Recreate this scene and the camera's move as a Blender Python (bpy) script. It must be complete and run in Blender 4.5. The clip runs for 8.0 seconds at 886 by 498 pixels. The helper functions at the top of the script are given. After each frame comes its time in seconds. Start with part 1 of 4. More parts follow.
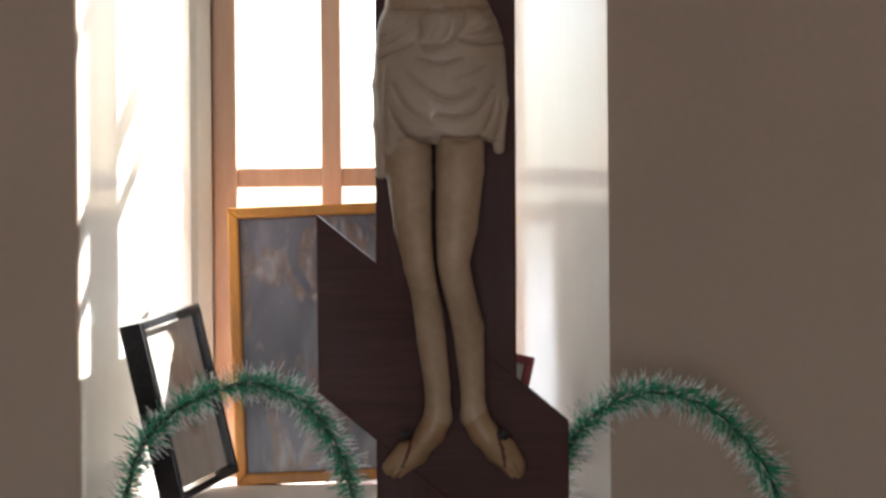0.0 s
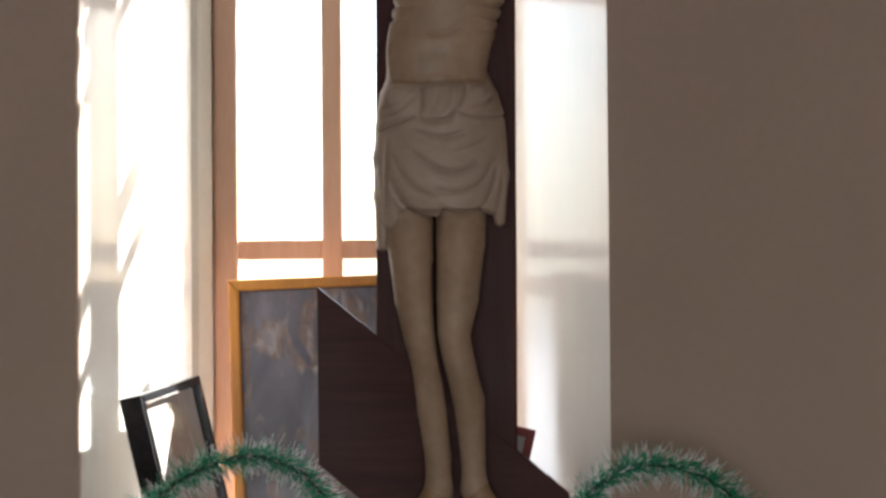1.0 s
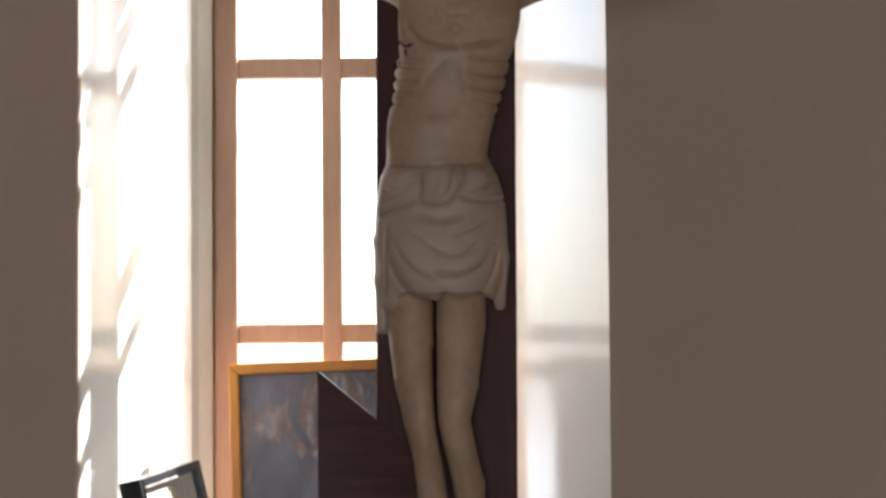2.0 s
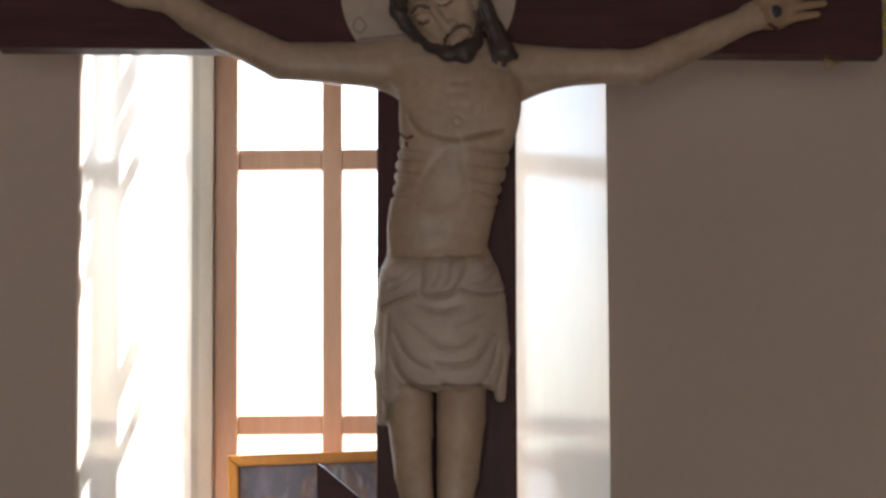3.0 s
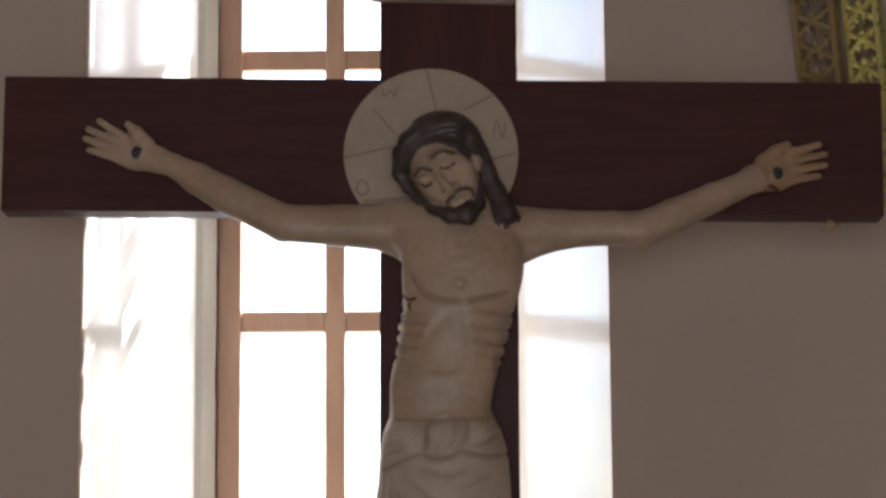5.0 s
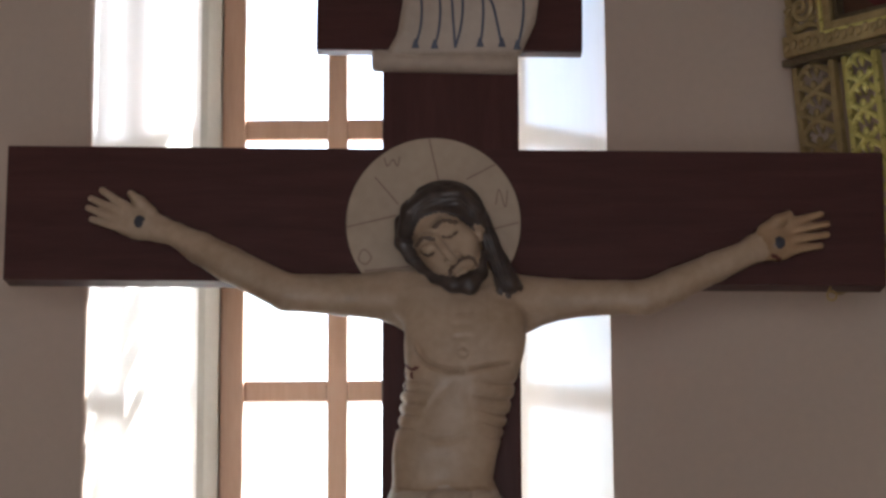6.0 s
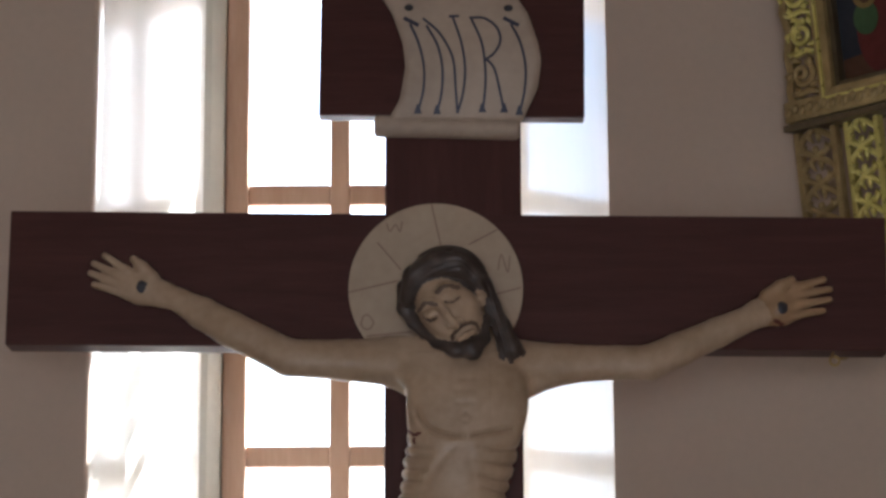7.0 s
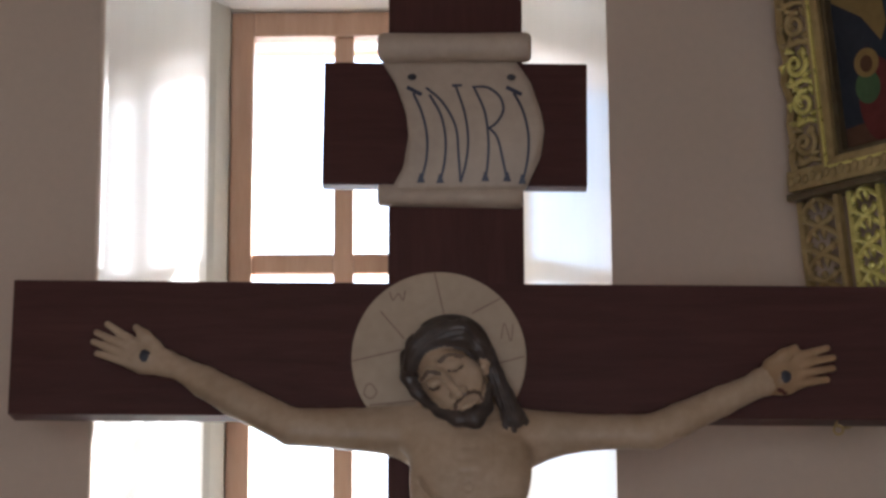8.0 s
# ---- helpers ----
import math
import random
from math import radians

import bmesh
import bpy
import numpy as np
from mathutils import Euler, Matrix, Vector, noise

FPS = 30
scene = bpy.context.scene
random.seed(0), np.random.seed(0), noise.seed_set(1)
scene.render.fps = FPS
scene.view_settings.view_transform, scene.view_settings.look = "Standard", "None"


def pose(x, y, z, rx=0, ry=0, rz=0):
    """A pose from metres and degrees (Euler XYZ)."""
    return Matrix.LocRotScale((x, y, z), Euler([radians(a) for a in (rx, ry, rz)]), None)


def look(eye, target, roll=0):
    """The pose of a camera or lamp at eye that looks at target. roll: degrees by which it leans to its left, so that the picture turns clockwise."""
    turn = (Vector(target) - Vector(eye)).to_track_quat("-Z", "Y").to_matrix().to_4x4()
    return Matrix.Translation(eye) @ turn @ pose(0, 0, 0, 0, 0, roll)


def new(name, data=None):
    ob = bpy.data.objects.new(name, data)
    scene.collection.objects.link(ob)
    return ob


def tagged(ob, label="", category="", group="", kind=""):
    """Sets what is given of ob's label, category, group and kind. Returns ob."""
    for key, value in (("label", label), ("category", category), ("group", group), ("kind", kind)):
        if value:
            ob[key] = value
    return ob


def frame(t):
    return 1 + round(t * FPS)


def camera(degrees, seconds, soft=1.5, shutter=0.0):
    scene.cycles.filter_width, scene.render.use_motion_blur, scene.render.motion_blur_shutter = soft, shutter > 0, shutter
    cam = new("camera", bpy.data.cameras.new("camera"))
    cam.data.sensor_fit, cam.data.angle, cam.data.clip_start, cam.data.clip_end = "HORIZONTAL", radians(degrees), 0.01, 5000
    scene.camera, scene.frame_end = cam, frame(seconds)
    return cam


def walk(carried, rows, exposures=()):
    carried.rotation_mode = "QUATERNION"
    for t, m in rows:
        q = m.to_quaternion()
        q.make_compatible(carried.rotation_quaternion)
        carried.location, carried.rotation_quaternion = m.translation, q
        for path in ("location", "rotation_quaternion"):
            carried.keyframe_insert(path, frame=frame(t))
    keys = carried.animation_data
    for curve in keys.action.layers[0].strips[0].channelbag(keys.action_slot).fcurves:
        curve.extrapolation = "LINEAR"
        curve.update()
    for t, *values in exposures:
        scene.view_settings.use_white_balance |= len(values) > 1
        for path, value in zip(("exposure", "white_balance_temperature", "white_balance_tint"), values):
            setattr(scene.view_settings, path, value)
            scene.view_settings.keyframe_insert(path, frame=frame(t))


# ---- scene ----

# ---------------------------------------------------------------- camera
cam = camera(20.2, 8.0, soft=2.9)
EYE = (0.0, 0.0, 1.45)
# a tripod head that tilts up: seconds, turn to the left, tilt, roll
ROWS = [
    (0.0, 0.000, 0.016, -0.487),
    (0.5, -0.011, 0.832, -0.450),
    (1.0, -0.004, 1.682, -0.470),
    (2.5, 0.014, 4.663, -0.430),
    (3.0, 0.011, 5.723, -0.300),
    (3.5, 0.015, 6.729, -0.300),
    (4.0, 0.004, 7.685, -0.330),
    (4.5, -0.015, 8.592, -0.400),
    (6.0, -0.075, 11.047, -0.364),
    (6.5, -0.099, 11.800, -0.380),
    (7.0, -0.121, 12.549, -0.360),
    (7.5, -0.149, 13.319, -0.355),
    (8.0, -0.184, 14.135, -0.355),
]
walk(cam, [(t, pose(*EYE, 0, 0, -turn) @ pose(0, 0, 0, 90 + tilt) @ pose(0, 0, 0, 0, 0, roll)) for t, turn, tilt, roll in ROWS],
     exposures=[(0.0, 2.70, 6350, 10), (2.5, 2.74, 6200, 10), (4.5, 2.82, 6080, 10), (8.0, 3.0, 5950, 9)])

# ---------------------------------------------------------------- light
SUN_RISE, SUN_TURN = radians(42), radians(41)
world = bpy.data.worlds.new("world")
scene.world = world
world.use_nodes = True
wn = world.node_tree
sky = wn.nodes.new("ShaderNodeTexSky")
sky.sky_type, sky.sun_disc = "NISHITA", False
sky.sun_elevation, sky.sun_rotation = SUN_RISE, SUN_TURN
sky.dust_density = 2.6
wn.links.new(sky.outputs[0], wn.nodes["Background"].inputs[0])
wn.nodes["Background"].inputs[1].default_value = 0.135
SUN_WAY = Vector((math.sin(SUN_TURN) * math.cos(SUN_RISE), math.cos(SUN_TURN) * math.cos(SUN_RISE), math.sin(SUN_RISE)))
sun = new("sun", bpy.data.lights.new("sun", "SUN"))
sun.data.energy, sun.data.angle, sun.data.color = 5.0, radians(0.6), (1.0, 0.97, 0.91)
sun.matrix_world = look(SUN_WAY * 20, (0, 0, 0))


def fill_lamp(x, y, z, w, h, target, watts, colour):
    lamp = new("fill_light", bpy.data.lights.new("fill_light", "AREA"))
    lamp.data.shape, lamp.data.size, lamp.data.size_y = "RECTANGLE", w, h
    lamp.data.energy, lamp.data.color = watts, colour
    lamp.matrix_world = look((x, y, z), target)


# unseen fill lamp behind the camera, in a doorway added to hold it low
fill_lamp(-0.2, -2.52, 1.05, 1.9, 2.0, (-0.2, 4, 1.05), 4.2, (1.0, 0.93, 0.87))


# ---------------------------------------------------------------- materials
class Mat:
    """A principled material with a few helpers for its node tree."""

    def __init__(self, name, colour=(0.5, 0.5, 0.5), rough=0.6, metal=0.0):
        self.m = bpy.data.materials.new(name)
        self.m.use_nodes = True
        self.n, self.l = self.m.node_tree.nodes, self.m.node_tree.links
        self.b = self.n["Principled BSDF"]
        self.put("Base Color", (*colour, 1)), self.put("Roughness", rough), self.put("Metallic", metal)
        self.co = self.n.new("ShaderNodeTexCoord").outputs["Object"]

    def put(self, socket, value):
        if isinstance(value, bpy.types.NodeSocket):
            self.l.new(value, self.b.inputs[socket])
        else:
            self.b.inputs[socket].default_value = value

    def scaled(self, s):
        k = self.n.new("ShaderNodeMapping")
        k.inputs["Scale"].default_value = s
        self.l.new(self.co, k.inputs[0])
        return k.outputs[0]

    def noise(self, scale, detail=4, stretch=(1, 1, 1), distort=0.0):
        k = self.n.new("ShaderNodeTexNoise")
        k.inputs["Scale"].default_value, k.inputs["Detail"].default_value, k.inputs["Distortion"].default_value = scale, detail, distort
        self.l.new(self.scaled(stretch), k.inputs["Vector"])
        return k.outputs[0]

    def ramp(self, fac, stops):
        k = self.n.new("ShaderNodeValToRGB")
        while len(k.color_ramp.elements) < len(stops):
            k.color_ramp.elements.new(0.5)
        for e, (p, c) in zip(k.color_ramp.elements, stops):
            e.position, e.color = p, (*c, 1) if len(c) == 3 else c
        self.l.new(fac, k.inputs[0])
        return k.outputs[0]

    def mix(self, fac, a, b, how="MIX"):
        k = self.n.new("ShaderNodeMix")
        k.data_type, k.blend_type = "RGBA", how
        for sock, val in ((k.inputs[0], fac), (k.inputs[6], a), (k.inputs[7], b)):
            if isinstance(val, bpy.types.NodeSocket):
                self.l.new(val, sock)
            else:
                sock.default_value = val if not isinstance(val, tuple) else (*val, 1)
        return k.outputs[2]

    def math(self, how, a, b=0.0):
        k = self.n.new("ShaderNodeMath")
        k.operation = how
        for sock, val in ((k.inputs[0], a), (k.inputs[1], b)):
            if isinstance(val, bpy.types.NodeSocket):
                self.l.new(val, sock)
            else:
                sock.default_value = val
        return k.outputs[0]

    def bump(self, height, strength=0.3, distance=0.002):
        k = self.n.new("ShaderNodeBump")
        k.inputs["Strength"].default_value, k.inputs["Distance"].default_value = strength, distance
        self.l.new(height, k.inputs["Height"])
        self.put("Normal", k.outputs[0])


def two_scale(name, dark, light, big, small, rough, bump=0.3, distance=0.002, stretch=(1, 1, 1), metal=0.0):
    """Colour that varies softly over a large and a small scale, with fine relief."""
    m = Mat(name, light, rough, metal)
    a, b = m.noise(big, 5, stretch), m.noise(small, 6, stretch)
    both = m.math("ADD", m.math("MULTIPLY", a, 0.6), m.math("MULTIPLY", b, 0.4))
    m.put("Base Color", m.ramp(both, [(0.32, dark), (0.68, light)]))
    m.put("Roughness", m.ramp(b, [(0.3, (rough * 0.85,) * 3), (0.7, (min(1, rough * 1.15),) * 3)]))
    m.bump(b, bump, distance)
    return m.m


plaster = two_scale("wall_plaster", (0.52, 0.41, 0.322), (0.59, 0.468, 0.370), 1.6, 60, 0.85, 0.25, 0.002)


def gloss_paint(name, dark, light, rough):
    """Oil paint brushed upright on plaster: glossy, slightly wavy."""
    m = Mat(name, light, rough)
    brush, wave = m.noise(30, 5, (1, 1, 0.12)), m.noise(5, 3)
    m.put("Base Color", m.ramp(m.math("ADD", m.math("MULTIPLY", brush, 0.4), m.math("MULTIPLY", wave, 0.6)), [(0.32, dark), (0.68, light)]))
    m.put("Roughness", m.ramp(wave, [(0.3, (rough * 0.85,) * 3), (0.7, (rough * 1.2,) * 3)]))
    m.put("Specular IOR Level", 0.48)
    m.bump(m.math("ADD", m.math("MULTIPLY", brush, 0.25), wave), 0.12, 0.004)
    return m.m


reveal_paint = gloss_paint("reveal_paint", (0.80, 0.79, 0.745), (0.86, 0.85, 0.805), 0.15)
putty = two_scale("putty", (0.44, 0.42, 0.36), (0.52, 0.50, 0.43), 4, 60, 0.85)
ochre = two_scale("ochre_render", (0.50, 0.26, 0.14), (0.60, 0.34, 0.20), 4, 60, 0.9)
floor_stone = two_scale("floor_stone", (0.22, 0.17, 0.13), (0.32, 0.25, 0.19), 2, 40, 0.5)
ceiling_paint = two_scale("ceiling_paint", (0.70, 0.68, 0.63), (0.76, 0.74, 0.70), 1, 40, 0.9)
# unseen ground, kept pale to bounce light up into the recess
pale_bounce = two_scale("pale_bounce_ground", (0.32, 0.32, 0.33), (0.46, 0.46, 0.46), 0.5, 9, 0.9)
window_wood = two_scale("window_wood", (0.50, 0.30, 0.19), (0.60, 0.38, 0.26), 6, 40, 0.45, 0.2, 0.001, (6, 6, 0.6))
orange_wood = two_scale("orange_wood", (0.52, 0.20, 0.03), (0.70, 0.30, 0.05), 8, 60, 0.35, 0.2, 0.001, (6, 6, 0.6))
sill_stone = two_scale("sill_paint", (0.66, 0.64, 0.60), (0.74, 0.72, 0.68), 4, 70, 0.4)


def cross_wood(name="cross_wood", along=(1.2, 6, 14), hair=(0.5, 5, 6)):
    m = Mat(name, rough=0.4)
    grain = m.noise(5, 8, along, 0.6)
    fine = m.noise(60, 4, hair)
    base = m.ramp(grain, [(0.25, (0.056, 0.019, 0.016)), (0.55, (0.072, 0.0245, 0.0205)), (0.8, (0.088, 0.031, 0.025))])
    m.put("Base Color", m.mix(0.12, base, m.ramp(fine, [(0.3, (0.02, 0.010, 0.008)), (0.7, (0.08, 0.034, 0.024))])))
    m.put("Roughness", m.ramp(m.noise(5, 4), [(0.3, (0.40,) * 3), (0.7, (0.55,) * 3)]))
    m.put("Specular IOR Level", 0.16)
    m.bump(fine, 0.05, 0.001)
    return m.m


def carved(name, dark, light, rough=0.5, scale=22):
    """Painted carved wood: brushed tone, its colour made darker in the cuts and hollows."""
    m = Mat(name, light, rough)
    tone = m.ramp(m.noise(scale, 6), [(0.3, dark), (0.7, light)])
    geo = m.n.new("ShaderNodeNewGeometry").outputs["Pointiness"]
    # low pointiness multiplies the tone towards dark brown
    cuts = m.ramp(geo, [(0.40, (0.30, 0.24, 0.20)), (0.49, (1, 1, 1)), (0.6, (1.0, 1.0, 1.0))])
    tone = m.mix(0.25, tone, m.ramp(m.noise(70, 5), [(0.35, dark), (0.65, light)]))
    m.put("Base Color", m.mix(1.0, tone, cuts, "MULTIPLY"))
    m.put("Roughness", m.ramp(m.noise(30, 4), [(0.3, (rough * 0.8,) * 3), (0.7, (rough * 1.2,) * 3)]))
    m.put("Coat Weight", 0.08), m.put("Coat Roughness", 0.25)
    m.bump(m.noise(140, 3), 0.15, 0.001)
    return m.m


dark_wood = cross_wood()
upright_wood = cross_wood("upright_wood", (14, 6, 1.2), (6, 5, 0.5))
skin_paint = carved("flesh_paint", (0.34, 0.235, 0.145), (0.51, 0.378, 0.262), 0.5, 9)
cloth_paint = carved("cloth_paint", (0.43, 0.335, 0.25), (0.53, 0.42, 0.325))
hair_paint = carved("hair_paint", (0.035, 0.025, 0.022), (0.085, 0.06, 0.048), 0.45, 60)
# browner flesh tone for the feet and one hand
brown_flesh_paint = carved("brown_flesh_paint", (0.28, 0.165, 0.08), (0.42, 0.275, 0.155), 0.4, 14)
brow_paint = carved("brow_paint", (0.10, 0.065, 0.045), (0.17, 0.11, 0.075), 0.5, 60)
red_paint = two_scale("red_paint", (0.07, 0.016, 0.014), (0.13, 0.03, 0.022), 30, 90, 0.5)
iron = two_scale("iron", (0.02, 0.02, 0.03), (0.05, 0.05, 0.06), 30, 90, 0.5)
halo_line = two_scale("halo_line", (0.20, 0.12, 0.09), (0.28, 0.18, 0.13), 30, 90, 0.5)
halo_paint = two_scale("halo_paint", (0.36, 0.265, 0.18), (0.45, 0.345, 0.24), 9, 60, 0.5)
scroll_paint = two_scale("scroll_paint", (0.40, 0.31, 0.235), (0.51, 0.41, 0.32), 10, 60, 0.55)
letter_paint = two_scale("letter_paint", (0.02, 0.025, 0.05), (0.04, 0.045, 0.08), 20, 90, 0.5)
black_frame = two_scale("black_frame", (0.012, 0.012, 0.014), (0.03, 0.03, 0.033), 8, 70, 0.22)
maroon = two_scale("maroon_frame", (0.20, 0.035, 0.04), (0.30, 0.06, 0.065), 8, 70, 0.4)
brass = two_scale("brass", (0.42, 0.30, 0.12), (0.58, 0.44, 0.20), 30, 90, 0.35, metal=0.9)
card = two_scale("card", (0.55, 0.56, 0.56), (0.70, 0.71, 0.70), 8, 70, 0.8)
gold = two_scale("gilding", (0.24, 0.165, 0.065), (0.46, 0.345, 0.15), 9, 70, 0.42, 0.3, 0.002, metal=0.3)
gold_dark = two_scale("gilding_dark", (0.07, 0.05, 0.025), (0.15, 0.11, 0.06), 9, 70, 0.35, metal=0.3)
# lit copy of the gilding: yellow-green window reflections put into its colour
gold_lit = two_scale("gilding_lit", (0.50, 0.44, 0.12), (0.78, 0.72, 0.26), 12, 70, 0.30, 0.3, 0.002, metal=0.55)
tinsel_green = two_scale("tinsel_green", (0.015, 0.28, 0.15), (0.05, 0.55, 0.31), 40, 200, 0.3)
tinsel_white = two_scale("tinsel_white", (0.88, 0.90, 0.90), (0.94, 0.95, 0.95), 40, 200, 0.25)
wire_dark = two_scale("wire", (0.01, 0.05, 0.03), (0.02, 0.09, 0.05), 40, 200, 0.5)


def glass():
    m = Mat("glass", (1, 1, 1), 0.02)
    m.put("Transmission Weight", 1.0), m.put("IOR", 1.02)
    return m.m


def picture(name, stops, scale, stretch, distort, rough=0.15):
    m = Mat(name, rough=rough)
    base = m.ramp(m.noise(scale, 5, stretch, distort), stops)
    m.put("Base Color", m.mix(0.35, base, m.ramp(m.noise(scale * 4, 4, stretch), stops)))
    return m.m


pane_glass = glass()


def old_painting():
    """Darkened oil painting: upright standing forms in brown and pale tones on a slate ground, under varnish."""
    m = Mat("dark_painting", rough=0.28)
    ground = m.ramp(m.noise(7, 4, (1.6, 1, 0.7), 0.8), [(0.30, (0.10, 0.088, 0.115)), (0.52, (0.18, 0.16, 0.20)), (0.70, (0.28, 0.255, 0.29))])
    forms = m.ramp(m.noise(13, 3, (1.7, 1, 0.55), 1.2), [(0.50, (0, 0, 0)), (0.60, (1, 1, 1))])
    warm = m.ramp(m.noise(26, 4, (1.4, 1, 0.8), 0.6), [(0.30, (0.13, 0.09, 0.085)), (0.50, (0.32, 0.19, 0.13)), (0.66, (0.48, 0.42, 0.41))])
    m.put("Base Color", m.mix(m.math("MULTIPLY", forms, 0.65), ground, warm))
    m.bump(m.noise(90, 4), 0.1, 0.001)
    return m.m


night_picture = old_painting()


def glazed(mat):
    """A print under glass: a clear glossy layer over it."""
    b = mat.node_tree.nodes["Principled BSDF"]
    b.inputs["Coat Weight"].default_value, b.inputs["Coat Roughness"].default_value, b.inputs["Coat IOR"].default_value = 1.0, 0.04, 1.5
    return mat


brown_picture = picture("brown_print", [(0.30, (0.50, 0.45, 0.41)), (0.5, (0.68, 0.63, 0.58)), (0.6, (0.64, 0.50, 0.40)), (0.72, (0.80, 0.78, 0.75))], 8, (1, 1, 0.5), 0.8, 0.3)
glazed(brown_picture)


# ---------------------------------------------------------------- mesh helpers
def mesh_of(name, bm, *mats, smooth=False):
    bmesh.ops.recalc_face_normals(bm, faces=bm.faces)
    me = bpy.data.meshes.new(name)
    bm.to_mesh(me)
    bm.free()
    for m in mats:
        me.materials.append(m)
    if smooth:
        me.shade_smooth()
    return me


def part(name, bm, material, parent, label="", smooth=False):
    ob = new(name, mesh_of(name, bm, material, smooth=smooth))
    ob.parent = parent
    return tagged(ob, label)


def thing(name, label, category, group="", m=None):
    ob = tagged(new(name), label, category, group)
    ob.matrix_world = m or Matrix()
    return ob


def structure(name, bm, material, label="", smooth=False):
    return tagged(new(name, mesh_of(name, bm, material, smooth=smooth)), label, "", "", "structure")


def soften(bm, width, segments=2, edges=None, limit=0.5):
    es = [e for e in (edges or bm.edges) if len(e.link_faces) == 2 and e.calc_face_angle(0) > limit]
    if width > 0:
        bmesh.ops.bevel(bm, geom=es, offset=width, segments=segments, affect="EDGES", profile=0.6)


def box(x0, x1, y0, y1, z0, z1, bevel=0.0, segments=2, m=None, bm=None):
    b = bmesh.new()
    bmesh.ops.create_cube(b, size=1, matrix=Matrix.Translation(((x0 + x1) / 2, (y0 + y1) / 2, (z0 + z1) / 2)) @ Matrix.Diagonal((x1 - x0, y1 - y0, z1 - z0, 1)))
    soften(b, bevel, segments)
    if m:
        b.transform(m)
    return b if bm is None else join(bm, b)


def join(bm, other):
    me = bpy.data.meshes.new("tmp")
    other.to_mesh(me)
    other.free()
    bm.from_mesh(me)
    bpy.data.meshes.remove(me)
    return bm


def prism(points, a, b, axis="z", bevel=0.0, segments=2):
    """A plan outline (x, y), or for axis y an upright outline (x, z), pushed from a to b."""
    bm = bmesh.new()
    put = (lambda p, h: (p[0], p[1], h)) if axis == "z" else (lambda p, h: (p[0], h, p[1])) if axis == "y" else (lambda p, h: (h, p[0], p[1]))
    low, high = [bm.verts.new(put(p, a)) for p in points], [bm.verts.new(put(p, b)) for p in points]
    n = len(points)
    bm.faces.new(low), bm.faces.new(high)
    for i in range(n):
        bm.faces.new((low[i], low[(i + 1) % n], high[(i + 1) % n], high[i]))
    bmesh.ops.recalc_face_normals(bm, faces=bm.faces)
    soften(bm, bevel, segments)
    return bm


def tube(points, radii, sides=10, bm=None, caps=True):
    """A tapered tube along points."""
    bm = bm or bmesh.new()
    pts = [Vector(p) for p in points]
    rings, side = [], None
    for i, p in enumerate(pts):
        way = (pts[min(i + 1, len(pts) - 1)] - pts[max(i - 1, 0)]).normalized()
        if side is None:
            side = way.orthogonal().normalized()
        side = (side - way * side.dot(way)).normalized()
        up = way.cross(side)
        r = radii[i] if isinstance(radii, (list, tuple)) else radii
        rings.append([bm.verts.new(p + (side * math.cos(k * 2 * math.pi / sides) + up * math.sin(k * 2 * math.pi / sides)) * r) for k in range(sides)])
    for a, b in zip(rings, rings[1:]):
        for k in range(sides):
            bm.faces.new((a[k], a[(k + 1) % sides], b[(k + 1) % sides], b[k]))
    if caps:
        bm.faces.new(rings[0][::-1]), bm.faces.new(rings[-1])
    return bm


def smooth_path(points, n):
    """Points on a smooth curve through points."""
    p = np.array(points, float)
    p = np.vstack([2 * p[0] - p[1], p, 2 * p[-1] - p[-2]])
    out = []
    for t in np.linspace(0, len(points) - 1 - 1e-6, n):
        i, f = int(t) + 1, t - int(t)
        a, b, c, d = p[i - 1], p[i], p[i + 1], p[i + 2]
        out.append(0.5 * (2 * b + (c - a) * f + (2 * a - 5 * b + 4 * c - d) * f * f + (3 * b - a - 3 * c + d) * f ** 3))
    return out


# ---------------------------------------------------------------- the room
WALL, PANE = 4.35, 4.90          # inner face of the window wall, plane of the sash
OUTER = 5.135                    # outer face of the window wall
SILL, HEAD = 1.005, 3.19
LEFT, RIGHT, BACK, TOP = -3.2, 1.15, -2.5, 4.3

floor = structure("floor", box(LEFT - 0.3, RIGHT + 0.3, BACK - 0.4, OUTER, -0.2, 0.0), floor_stone, "brown stone floor of the church")
ceiling = structure("ceiling", box(LEFT - 0.3, RIGHT + 0.3, BACK - 0.4, OUTER, TOP, TOP + 0.2), ceiling_paint, "plain painted ceiling")
structure("wall_west", box(LEFT - 0.3, LEFT, BACK, WALL, 0, TOP), plaster, "plain plastered side wall")
structure("wall_east", box(RIGHT, RIGHT + 0.3, BACK, WALL, 0, TOP), plaster, "plain plastered side wall")


def wall_with_openings(x0, x1, y0, y1, holes):
    bm, x = bmesh.new(), x0
    for a, b, low, high in holes:
        box(x, a, y0, y1, 0, TOP, bm=bm)
        box(a, b, y0, y1, high, TOP, bm=bm)
        if low > 0:
            box(a, b, y0, y1, 0, low, bm=bm)
        x = b
    return box(x, x1, y0, y1, 0, TOP, bm=bm)


# unseen wall; its doorway is added for the fill lamp
structure("wall_south", wall_with_openings(LEFT - 0.3, RIGHT + 0.3, BACK - 0.35, BACK, [(-1.2, 0.8, 0.0, 2.1)]), plaster, "unseen plastered wall with a doorway added for the fill lamp")

